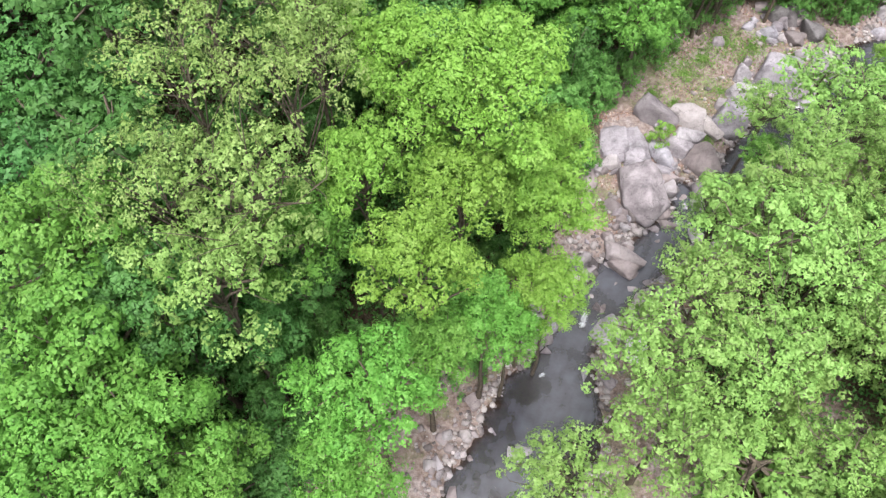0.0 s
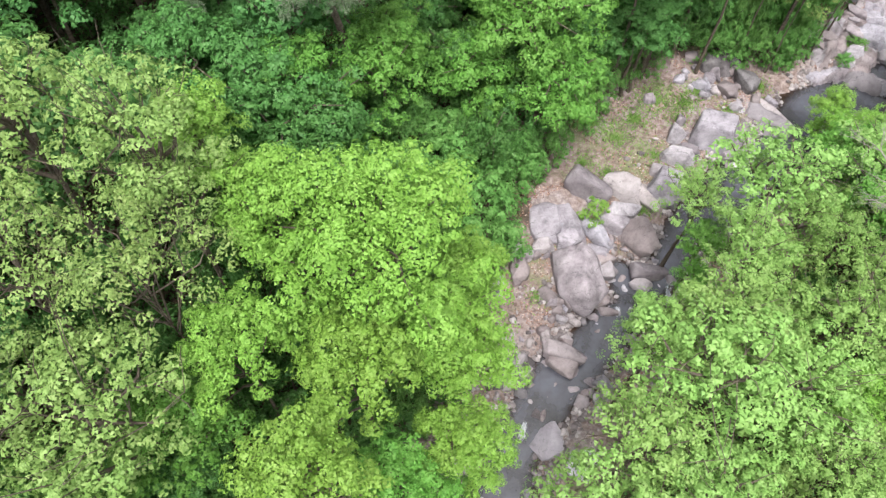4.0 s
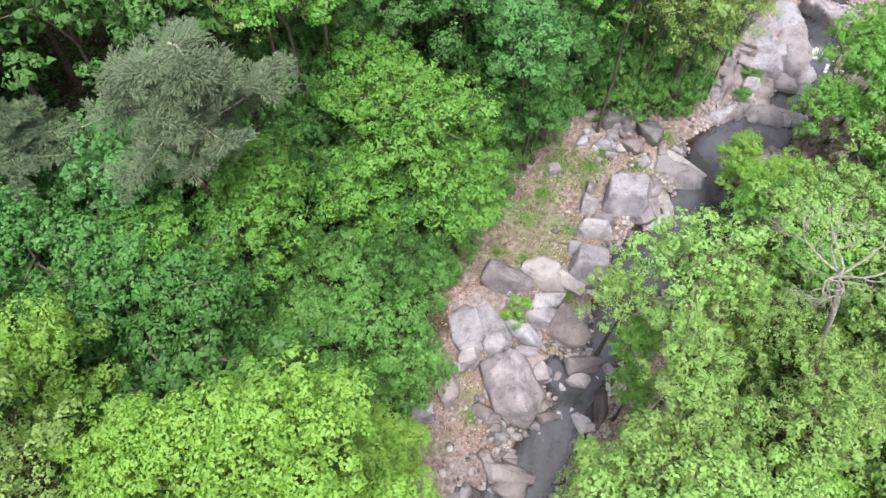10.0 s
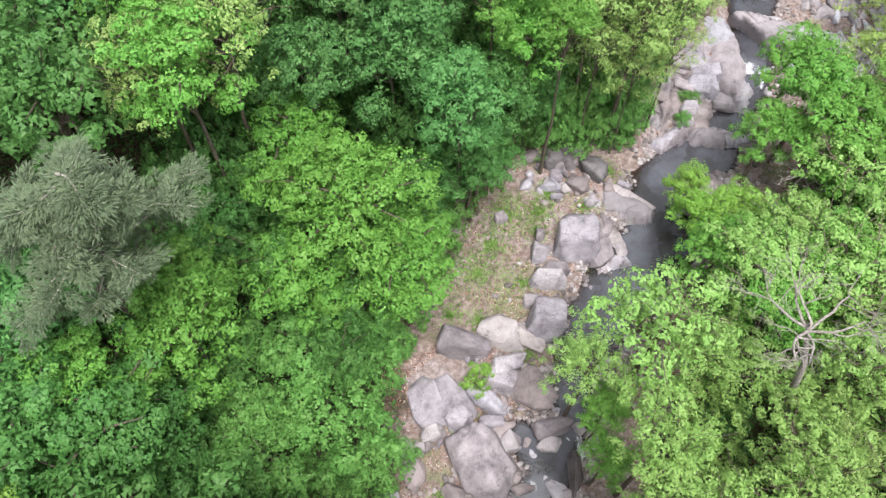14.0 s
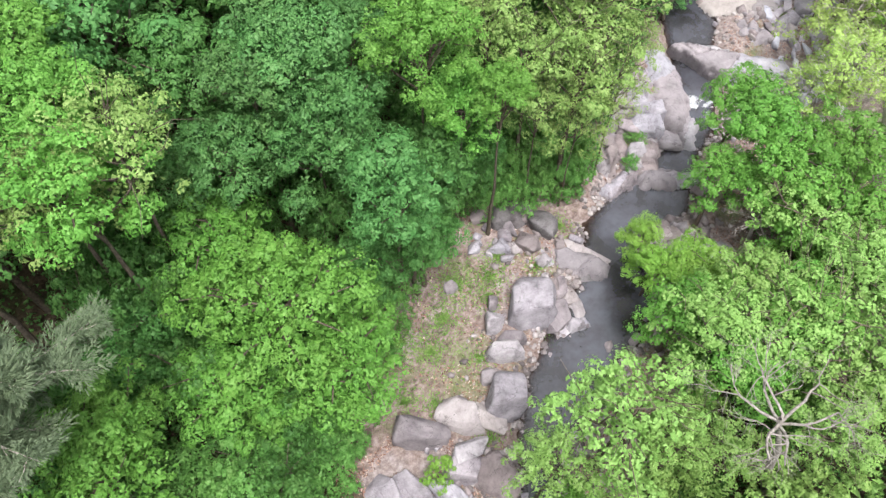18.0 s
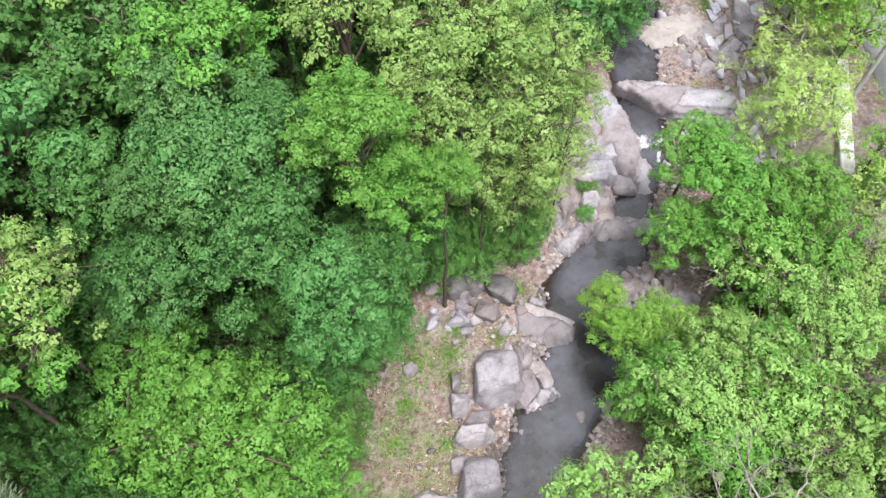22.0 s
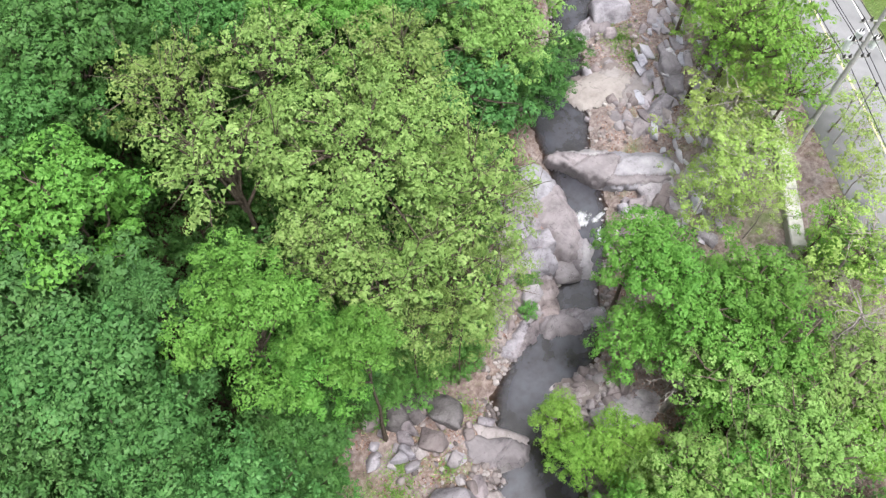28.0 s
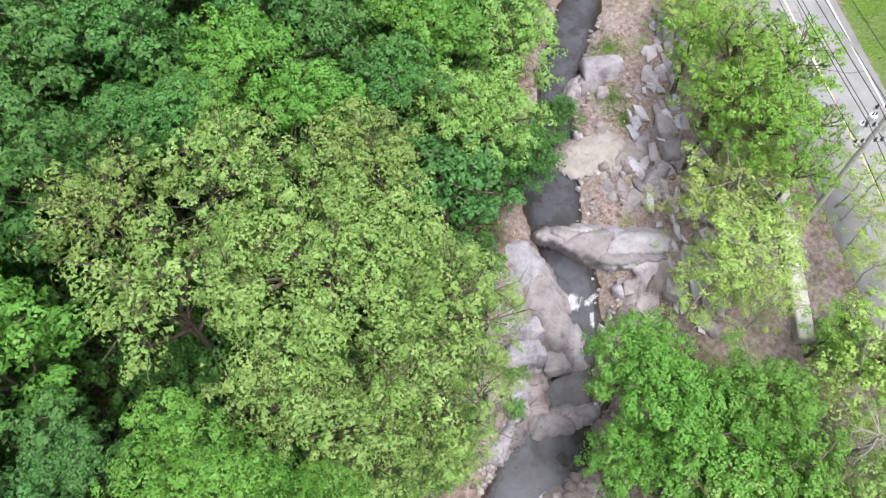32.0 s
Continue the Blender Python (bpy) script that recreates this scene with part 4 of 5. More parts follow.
for left, mat, label in ((True, LEAF["bush"], "young trees and shrubs, their green darkened to stand for forest shade"), (False, LEAF["light"], "light-green young trees and shrubs on the stream bank")):
    leaf_rows, bole_rows, bole_faces, first = [], [], [], 0
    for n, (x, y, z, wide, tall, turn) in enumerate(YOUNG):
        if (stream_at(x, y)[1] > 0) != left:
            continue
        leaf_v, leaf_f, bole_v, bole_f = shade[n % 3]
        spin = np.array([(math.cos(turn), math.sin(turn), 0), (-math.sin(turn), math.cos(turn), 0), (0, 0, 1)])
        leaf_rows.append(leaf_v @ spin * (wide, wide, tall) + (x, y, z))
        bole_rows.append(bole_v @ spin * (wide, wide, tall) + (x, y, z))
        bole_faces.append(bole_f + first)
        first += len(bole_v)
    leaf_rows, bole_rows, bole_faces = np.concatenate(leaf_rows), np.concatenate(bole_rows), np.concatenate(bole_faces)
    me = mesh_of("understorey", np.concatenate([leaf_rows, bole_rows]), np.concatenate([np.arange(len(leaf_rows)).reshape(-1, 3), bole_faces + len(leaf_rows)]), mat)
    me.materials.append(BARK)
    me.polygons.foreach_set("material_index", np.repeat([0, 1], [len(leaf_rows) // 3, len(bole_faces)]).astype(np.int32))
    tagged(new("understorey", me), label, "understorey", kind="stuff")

# low green leaves between the trees, in the same shade-darkened bush green
count = 300000
x, y = more.uniform(-38, 84, count), more.uniform(2, 98, count)
far, side, width, level, flat = along(x, y)
r = road_at(x, y)
ok = (far - width > flat + 1.2 + waves(x, y, 1.5)) & (r < np.where((side < 0) & (x > 44), -16, -8.5)) & (far < 45) & (waves(x, y, 2.2, 3.0) > -0.7)
x, y = x[ok], y[ok]
z = land(x, y) + 0.25 + 1.1 * np.clip(0.4 + waves(x, y, 1.3, 5.0), 0, 1) * more.random(len(x)) ** 0.5
nrm = ball_points(more, len(x)) * 0.7 + (0, 0, 0.9)
nrm /= np.linalg.norm(nrm, axis=1, keepdims=True)
v, f = leaf_chips(more, np.stack([x, y, z], 1), nrm, 0.20, 0.9)
tagged(new("undergrowth", mesh_of("undergrowth", v, f, LEAF["bush"])), "low green leafy undergrowth covering the forest floor", "undergrowth", kind="stuff")

# ---- rocks ----
SMALL = bmesh.new()
bmesh.ops.create_icosphere(SMALL, subdivisions=1, radius=1.0)
SMALL_V, SMALL_F = np.array([v.co for v in SMALL.verts]), np.array([[v.index for v in face.verts] for face in SMALL.faces])
SMALL.free()


def hulled(rng, points, worn=0.035, flat=0.8, rough=0):
    """A broken stone with plane faces and worn edges: the hull of scattered points, 2 across."""
    corners = np.stack(np.meshgrid((-1, 1), (-1, 1), (-1, 1)), -1).reshape(8, 3) * rng.uniform(0.35, 0.90, (8, 3))
    p = ball_points(rng, points)
    p = p / np.abs(p).max(1, keepdims=True) ** 0.45 * rng.uniform(0.70, 1.0, (points, 1))
    p = np.concatenate([corners[rng.permutation(8)[:5]], p]) * (1, 1, flat)
    p[:, :2] += p[:, 2:] * rng.normal(0, 0.16, 2)
    bm = bmesh.new()
    for q in p:
        bm.verts.new(q)
    bmesh.ops.convex_hull(bm, input=bm.verts)
    bmesh.ops.delete(bm, geom=[v for v in bm.verts if not v.link_faces], context="VERTS")
    bmesh.ops.dissolve_limit(bm, angle_limit=radians(14), verts=bm.verts, edges=bm.edges)
    bmesh.ops.bevel(bm, geom=bm.edges[:], offset=worn, segments=1, affect="EDGES")
    bmesh.ops.triangulate(bm, faces=bm.faces)
    for n in range(rough):
        bmesh.ops.subdivide_edges(bm, edges=[e for e in bm.edges if e.calc_length() > 0.16], cuts=1, use_grid_fill=True)
        bmesh.ops.triangulate(bm, faces=bm.faces)
    shift = rng.uniform(0, 50, 3)
    for q in bm.verts if rough else ():
        away = noise.fractal(Vector(q.co * 1.6) + Vector(shift), 1.0, 2.0, 4)
        crack = abs(noise.noise(Vector((q.co.x * 0.8 + q.co.z, q.co.y * 1.7, q.co.z)) + Vector(shift)))
        q.co *= 1 + 0.085 * away - 0.10 * max(0.0, 1 - crack / 0.07)
    v, f = np.array([q.co for q in bm.verts]), np.array([[q.index for q in face.verts] for face in bm.faces])
    bm.free()
    low_end, high_end = v.min(0), v.max(0)
    return (v - (low_end + high_end) / 2) / (high_end - low_end) * 2, f


rock_rng = np.random.default_rng(21)
BOULDERS = {key: [mesh_of("boulder", *hulled(rock_rng, 12 + 2 * k, 0.028, 0.8, 2), ROCK[key]) for k in range(6)] for key in ("grey", "tan", "dark", "slate")}
STONES = {key: [mesh_of("stone", *hulled(rock_rng, 9 + k, 0.06), ROCK[key]) for k in range(6)] for key in ("grey", "tan", "dark", "slate")}
BLOCKS = {key: [mesh_of("block", *hulled(rock_rng, 6 + k, 0.025, 0.8, 1), ROCK[key]) for k in range(6)] for key in ("grey", "tan", "slate")}
ROCK_WORDS = {"grey": "weathered grey boulder with pale lichen spots", "tan": "pale tan boulder worn by the water", "dark": "dark wet boulder at the bank", "slate": "blue-grey broken rock block"}


def set_rock(meshes, x, y, wide, deep, high, turn, label, name="boulder", group="boulders along the stream", sink=0.35, tilt=6.0, base=None):
    ob = new(name, meshes[int(rock_rng.integers(len(meshes)))])
    z = land_at(x, y) if base is None else base
    lean = rock_rng.normal(0, tilt, 2)
    ob.matrix_basis = pose(x, y, z + high * (0.5 - sink), float(lean[0]), float(lean[1]), turn) @ Matrix.Diagonal((wide * 0.54, deep * 0.54, high * 0.85, 1))
    return tagged(ob, label, name.replace("_", " "), group)


# colour, x, y, width, depth, height, turn
LOWER_BOULDERS = [
    ("grey", 13.6, 28.6, 3.9, 3.4, 1.5, -33), ("grey", 15.7, 35.3, 2.9, 1.8, 1.3, -48), ("tan", 18.4, 35.2, 2.8, 1.9, 0.7, -43), ("grey", 17.6, 33.3, 2.2, 1.1, 0.8, -8),
    ("grey", 16.8, 32.7, 2.0, 1.8, 0.9, -48), ("tan", 18.4, 31.4, 2.7, 2.1, 1.1, -63), ("grey", 18.6, 28.9, 2.3, 1.2, 0.9, -18), ("tan", 18.0, 28.2, 1.4, 0.9, 0.6, -33),
    ("grey", 15.5, 31.8, 3.0, 1.0, 0.7, -48), ("grey", 13.7, 32.3, 1.9, 2.9, 0.8, 7), ("grey", 12.2, 33.2, 1.8, 3.2, 0.8, -3), ("tan", 10.2, 29.9, 1.2, 2.4, 0.7, -8),
    ("tan", 12.1, 31.3, 1.4, 1.1, 0.6, -8), ("tan", 15.6, 29.9, 1.9, 0.7, 0.5, 7), ("tan", 10.2, 31.0, 1.0, 1.3, 0.5, -18), ("tan", 15.5, 26.6, 1.2, 0.8, 0.5, -3),
    ("tan", 15.8, 29.2, 1.4, 1.3, 0.6, -8), ("grey", 8.1, 28.7, 1.5, 1.1, 0.8, -8), ("tan", 11.8, 27.8, 1.7, 0.9, 0.4, -38), ("tan", 12.2, 26.6, 0.8, 0.6, 0.4, -18),
    ("tan", 12.5, 24.9, 0.9, 0.6, 0.4, -38), ("grey", 15.2, 30.5, 1.7, 1.0, 0.6, -28), ("tan", 12.1, 24.2, 2.6, 1.4, 0.9, -18), ("grey", 17.1, 25.8, 1.2, 1.6, 0.6, 12),
    ("dark", 18.5, 26.2, 0.7, 2.3, 0.7, -28), ("tan", 15.1, 27.4, 1.0, 0.9, 0.5, -18), ("tan", 11.0, 30.8, 0.9, 0.7, 0.4, -18), ("tan", 12.2, 23.6, 2.1, 1.7, 1.0, -39),
    ("grey", 10.3, 21.1, 1.0, 0.5, 0.3, -9), ("slate", 10.2, 18.8, 1.8, 2.0, 0.5, 10), ("slate", 11.9, 17.1, 1.8, 1.6, 0.4, 0), ("slate", 4.4, 11.3, 1.5, 1.4, 0.5, -10),
    ("tan", 5.2, 17.6, 0.9, 0.6, 0.3, 0),
]
POOL_BOULDERS = [
    ("grey", 25.6, 39.4, 3.1, 3.2, 1.6, -32), ("grey", 23.0, 39.3, 1.1, 1.2, 0.9, -32), ("grey", 23.4, 37.9, 1.7, 0.9, 0.5, -27), ("grey", 23.6, 40.5, 0.6, 1.0, 0.6, -32),
    ("grey", 21.1, 35.1, 2.5, 2.7, 1.4, -32), ("grey", 22.5, 37.3, 2.2, 1.0, 0.9, -27), ("tan", 19.6, 34.4, 2.2, 1.3, 0.5, -47), ("grey", 26.8, 38.1, 2.1, 1.8, 0.5, 8),
    ("grey", 27.1, 37.2, 0.9, 1.5, 0.4, -52), ("tan", 30.8, 41.2, 3.7, 1.3, 0.5, -52), ("dark", 29.6, 44.2, 2.1, 2.0, 1.0, -52), ("dark", 27.2, 45.7, 1.5, 1.6, 0.8, -32),
    ("tan", 28.0, 43.2, 1.6, 1.3, 0.6, -52), ("grey", 28.1, 39.6, 0.9, 1.3, 0.4, -32), ("tan", 33.2, 35.5, 1.0, 0.8, 0.5, -32), ("tan", 33.3, 35.0, 0.8, 0.8, 0.4, -32),
    ("tan", 32.6, 35.0, 0.7, 0.6, 0.3, -32), ("tan", 28.2, 36.6, 0.4, 1.1, 0.2, -52), ("tan", 28.9, 35.9, 1.3, 0.3, 0.15, -32), ("tan", 26.0, 46.4, 1.1, 1.1, 0.4, -32),
    ("tan", 18.4, 43.1, 0.9, 0.7, 0.4, -32), ("grey", 21.8, 42.7, 0.9, 0.7, 0.4, -2),
]
OUTER_BOULDERS = [
    ("tan", 36.7, 40.5, 0.6, 0.5, 0.4, -42), ("tan", 37.5, 41.8, 0.6, 0.5, 0.3, -42), ("tan", 38.0, 41.4, 0.5, 0.4, 0.3, -42), ("tan", 35.1, 41.1, 0.5, 0.4, 0.3, -42),
    ("tan", 35.0, 40.2, 0.5, 0.4, 0.3, -42), ("tan", 37.2, 40.4, 0.6, 0.6, 0.4, -42), ("tan", 33.3, 38.8, 0.9, 0.8, 0.4, -42), ("grey", 37.1, 36.5, 3.5, 2.4, 0.4, -22),
    ("slate", 59.0, 50.9, 1.2, 2.1, 0.6, -42), ("grey", 59.6, 57.7, 1.0, 0.9, 0.4, -42), ("grey", 61.3, 59.2, 3.0, 2.3, 1.1, -42),
    ("grey", 50.8, 46.1, 2.1, 2.8, 0.5, -22), ("tan", 50.7, 44.5, 1.6, 3.2, 0.5, -22),
    ("grey", 48.8, 45.9, 1.2, 1.1, 0.5, -42), ("slate", 60.2, 52.2, 1.9, 2.2, 0.6, -32),
]
BANK_BOULDERS = [
    ("dark", 30.0, 39.9, 2.3, 1.7, 0.4, -20), ("dark", 28.5, 45.3, 1.8, 1.7, 0.9, 10), ("tan", 28.5, 38.7, 1.2, 0.9, 0.4, -20), ("dark", 4.2, 18.5, 1.4, 1.5, 0.6, 0),
    ("tan", 28.4, 38.1, 1.0, 2.0, 0.45, -28), ("grey", 41.1, 42.2, 1.4, 1.3, 0.5, -42), ("tan", 41.0, 41.2, 1.2, 1.0, 0.5, 0),
]
FAR_BOULDERS = [
    ("grey", 38.7, 45.8, 1.4, 1.1, 0.7, -30), ("grey", 40.5, 47.2, 2.5, 1.5, 0.9, -42),
    ("grey", 41.6, 48.4, 2.0, 1.7, 0.8, -20), ("tan", 41.8, 45.6, 2.0, 1.4, 0.7, -30), ("grey", 56.3, 50.2, 1.8, 1.3, 0.7, 10),
]
for rows in (LOWER_BOULDERS, POOL_BOULDERS, OUTER_BOULDERS, BANK_BOULDERS, FAR_BOULDERS):
    for key, x, y, wide, deep, high, turn in rows:
        set_rock(BOULDERS[key], x, y, wide * 1.05, deep * 1.05, high * 1.3, turn, ROCK_WORDS[key])

# bedrock that the water runs between: worn humps broken along joints into slabs
def bedrock(spine, high, base, key, label, seed, joint=1.1, way=-42.0, step=0.35, rounded=3.0, lean_over=(0.0, 0.0)):
    """Bedrock along a spine of (x, y, half width): slabs between joints, each a little higher, lower or tilted."""
    rng = np.random.default_rng(seed)
    spine = np.array(spine, float)
    wide = spine[:, 2].max() * 1.35
    (x0, y0), (x1, y1) = spine[:, :2].min(0) - wide, spine[:, :2].max(0) + wide
    nx, ny = int((x1 - x0) / 0.11) + 1, int((y1 - y0) / 0.11) + 1
    X, Y = np.meshgrid(np.linspace(x0, x1, nx), np.linspace(y0, y1, ny))
    WX, WY = X + 0.28 * waves(X, Y, 0.45, seed), Y + 0.28 * waves(Y, X, 0.45, seed + 1.7)
    d = np.full(X.shape, 9.0)
    for a, c in zip(spine[:-1], spine[1:]):
        v = c[:2] - a[:2]
        u = np.clip(((WX - a[0]) * v[0] + (WY - a[1]) * v[1]) / (v @ v), 0, 1)
        d = np.minimum(d, np.hypot(WX - a[0] - u * v[0], WY - a[1] - u * v[1]) / (a[2] + u * (c[2] - a[2])))
    t = radians(way)
    A, B = (X * math.cos(t) + Y * math.sin(t)) / joint, (-X * math.sin(t) + Y * math.cos(t)) / (joint * 0.6)
    A, B = A + 0.12 * waves(X, Y, 0.5, seed + 4), B + 0.12 * waves(X, Y, 0.4, seed + 5)
    count = int(max(6, (x1 - x0) * (y1 - y0) / (joint * joint * 0.7)))
    seeds = np.stack([rng.uniform(A.min(), A.max(), count), rng.uniform(B.min(), B.max(), count)], 1)
    dist = np.hypot(A[..., None] - seeds[:, 0], B[..., None] - seeds[:, 1])
    order = np.argsort(dist, -1)[..., :2]
    near = np.take_along_axis(dist, order, -1)
    cell = order[..., 0]
    lift = rng.normal(0, 1, count)[cell]
    lean = (rng.normal(0, 1, count)[cell] * (A - seeds[cell, 0]) + rng.normal(0, 1, count)[cell] * (B - seeds[cell, 1]))
    gap = np.exp(-((near[..., 1] - near[..., 0]) / 0.055) ** 2)
    top = high * (1 - np.clip(d, 0, 1.3) ** rounded)
    z = base + top + step * (0.38 * lift + 0.30 * lean) * np.clip(1.25 - d, 0, 1) - gap * (0.10 + 0.5 * step) + 0.012 * waves(X, Y, 0.2, seed) + 0.05 * high * waves(X, Y, 0.7, seed)
    keep = d < 1.22
    X, Y = X + lean_over[0] * np.maximum(z - base, 0), Y + lean_over[1] * np.maximum(z - base, 0)
    idx = np.arange(nx * ny).reshape(ny, nx)
    ok = keep[:-1, :-1] & keep[1:, :-1] & keep[:-1, 1:] & keep[1:, 1:]
    quads = np.stack([idx[:-1, :-1], idx[:-1, 1:], idx[1:, 1:], idx[1:, :-1]], -1)[ok]
    cx, cy = spine[:, 0].mean(), spine[:, 1].mean()
    v = np.stack([X, Y, z], -1).reshape(-1, 3) - (cx, cy, base)
    ob = tagged(new("rock_ledge"), label, "rock ledge", "bedrock ledges")
    ob.matrix_basis = pose(cx, cy, base)
    whose = cell.ravel()[quads[:, 0]]
    for k in np.unique(whose):
        used, faces = np.unique(quads[whose == k], return_inverse=True)
        child("slab", mesh_of("slab", v[used], faces.reshape(-1, 4), ROCK[key]), ob)
    return ob


bedrock([(47.9, 52.6, 0.7), (49.3, 50.6, 1.5), (50.6, 48.7, 1.9), (52.6, 47.2, 1.5)], 1.75, 0.30, "pale", "long rounded pale bedrock hump across the stream", 3, 1.9, -30, 0.34, 5.0, (-0.35, -0.35))
bedrock([(45.5, 52.6, 1.3), (44.8, 50.4, 1.6), (44.1, 48.6, 1.5), (43.0, 46.8, 1.0)], 1.0, 0.40, "pale", "smooth pale bedrock slope beside the falls", 5, 3.2, 48, 0.20)
bedrock([(44.0, 46.4, 0.8), (42.8, 45.2, 0.75)], 0.55, 0.30, "pale", "smooth pale bedrock tongue beside the falls", 6, 2.2, 48, 0.15)
bedrock([(41.0, 51.4, 1.5), (39.4, 49.4, 1.7), (37.6, 47.4, 1.4), (36.2, 46.0, 0.8)], 0.70, 0.55, "tan", "layered grey-tan bedrock beds under the thin trees", 20, 0.75, 48, 0.55)
bedrock([(43.0, 51.6, 1.6), (41.6, 49.4, 1.5), (40.6, 47.6, 1.3)], 0.85, 0.50, "grey", "layered grey bedrock under the trees", 7, 0.9, 48, 0.45)
bedrock([(40.6, 46.8, 1.0), (39.2, 45.6, 1.2), (38.7, 44.3, 1.0)], 0.70, 0.35, "tan", "layered tan bedrock steps above the pool", 8, 0.8, -42, 0.5)
bedrock([(38.3, 43.9, 0.8), (39.6, 43.2, 0.9), (41.0, 42.3, 0.55)], 0.55, 0.20, "pale", "pale cracked bedrock bar at the small fall", 9, 1.1, -30, 0.35)
bedrock([(35.2, 44.3, 0.5), (36.6, 44.5, 0.7), (38.0, 44.8, 0.6)], 0.45, 0.25, "grey", "grey layered rock edge of the pool", 10, 0.9, 10, 0.4)
bedrock([(28.4, 41.8, 0.9), (29.6, 41.2, 1.0), (31.2, 39.7, 0.75)], 0.60, 0.25, "pale", "flat pale bedrock slab at the pool's edge", 11, 1.3, -40, 0.28)
bedrock([(54.2, 55.3, 1.5), (56.0, 53.6, 2.4), (57.2, 52.6, 1.8)], 0.55, 0.95, "sand", "low smooth sandy bar beside the water", 12, 4.0, 0, 0.10, 2.5)
bedrock([(57.4, 55.9, 0.9), (56.6, 54.8, 1.2)], 0.50, 1.0, "sand", "low sandy rise at the bend", 13, 3.0, 0, 0.1, 2.0)
bedrock([(54.1, 52.0, 1.0), (53.7, 50.3, 1.1), (55.2, 50.0, 0.8)], 0.65, 0.85, "pale", "cracked pale bedrock at the upper pool", 14, 0.9, 20, 0.35)
bedrock([(53.0, 46.4, 1.4), (50.8, 44.9, 1.8), (48.4, 44.4, 1.5), (47.2, 44.6, 0.9)], 0.75, 0.80, "tan", "worn tan bedrock bank below the hump", 15, 1.1, 30, 0.35)
bedrock([(58.7, 59.6, 0.9), (60.4, 59.2, 1.3), (62.4, 58.8, 1.0)], 0.80, 0.75, "grey", "low grey bedrock nose in the upper stream", 16, 1.6, -20, 0.25)
bedrock([(37.0, 37.5, 1.0), (38.9, 36.3, 1.3)], 0.40, 0.50, "grey", "smooth flat grey rock plate on the bank", 17, 3.5, 0, 0.08, 4.0)
bedrock([(36.0, 39.5, 1.3), (37.8, 38.0, 1.9), (39.2, 37.2, 1.2)], 0.40, 0.25, "sand", "low grey-tan gravel bar beside the pool", 19, 4.0, 0, 0.08, 2.0)
bedrock([(26.6, 37.9, 0.5), (27.9, 37.0, 0.55)], 0.40, 0.15, "pale", "broken pale slabs beside the large boulder", 18, 0.7, 20, 0.3)

# broken blocks on the bank under the road
blocks = 0
for n in range(2600):
    x, y = rock_rng.uniform(49, 76), rock_rng.uniform(41, 66)
    r = road_at(x, y)
    far, side, width, level, flat = stream_at(x, y)
    if side > 0 or not (-15.5 < r < -8.0) or far - width < 4.0 or blocks > 210:
        continue
    size = rock_rng.uniform(0.45, 1.35)
    blocks += 1
    set_rock(BLOCKS["slate" if rock_rng.random() < 0.8 else "grey"], x, y, size * 1.4, size * rock_rng.uniform(0.45, 0.8), size * rock_rng.uniform(0.18, 0.35), rock_rng.normal(53, 13),
             ROCK_WORDS["slate"], "rock_block", "broken rocks below the road", 0.4, 8)
# the layered left side of the narrows
for n in range(16):
    u, off = rock_rng.uniform(0, 1), rock_rng.uniform(0.2, 3.6)
    x, y = 36.5 + 9 * u - 0.62 * off, 45.0 + 7.2 * u + 0.78 * off
    size = rock_rng.uniform(0.8, 1.8)
    set_rock(BLOCKS["grey" if rock_rng.random() < 0.6 else "tan"], x, y, size, size * 0.7, size * 0.45, -42 + rock_rng.normal(0, 12), "layered grey rock slab stepping down to the water", "rock_slab", "layered slabs at the narrows", 0.3, 8)

# stones on the banks and in the water
near = 0
for n in range(4000):
    u = rock_rng.uniform(2, 20)
    k = int(u)
    p = STREAM[k] * (1 - u + k) + STREAM[k + 1] * (u - k)
    way = STREAM[k + 1][:2] - STREAM[k][:2]
    way = way / np.linalg.norm(way)
    off = rock_rng.normal(0.8, 2.6)
    x, y = p[0] - way[1] * off, p[1] + way[0] * off
    far, side, width, level, flat = stream_at(x, y)
    e = far - width
    if 41 < x < 50 and side > 0:
        continue
    if e < -1.3 or e > flat * 0.8 or rock_rng.random() < 0.25 * (e < 0):
        continue
    size = 0.28 + 0.75 * rock_rng.random() ** 2.5
    near += 1
    key = "tan" if rock_rng.random() < 0.55 else "grey"
    set_rock(STONES[key], x, y, size, size * rock_rng.uniform(0.6, 1.0), size * rock_rng.uniform(0.4, 0.65), rock_rng.uniform(0, 360),
             "pale tan stone on the stream bank" if key == "tan" else "grey stone on the stream bank", "stone", "stones along the stream", 0.25, 10)
    if near >= 190:
        break
for n in range(105):
    a, r = rock_rng.uniform(0, 6.283), rock_rng.random() ** 0.5
    x, y = 36.4 + 2.9 * r * math.cos(a), 38.6 + 2.0 * r * math.sin(a)
    size = rock_rng.uniform(0.25, 0.75)
    set_rock(STONES["tan"], x, y, size, size * 0.8, size * 0.5, rock_rng.uniform(0, 360), "pale tan stone on the gravel bar", "stone", "stones on the gravel bar", 0.2, 10, max(land_at(x, y), 0.62 - 0.4 * r * r))

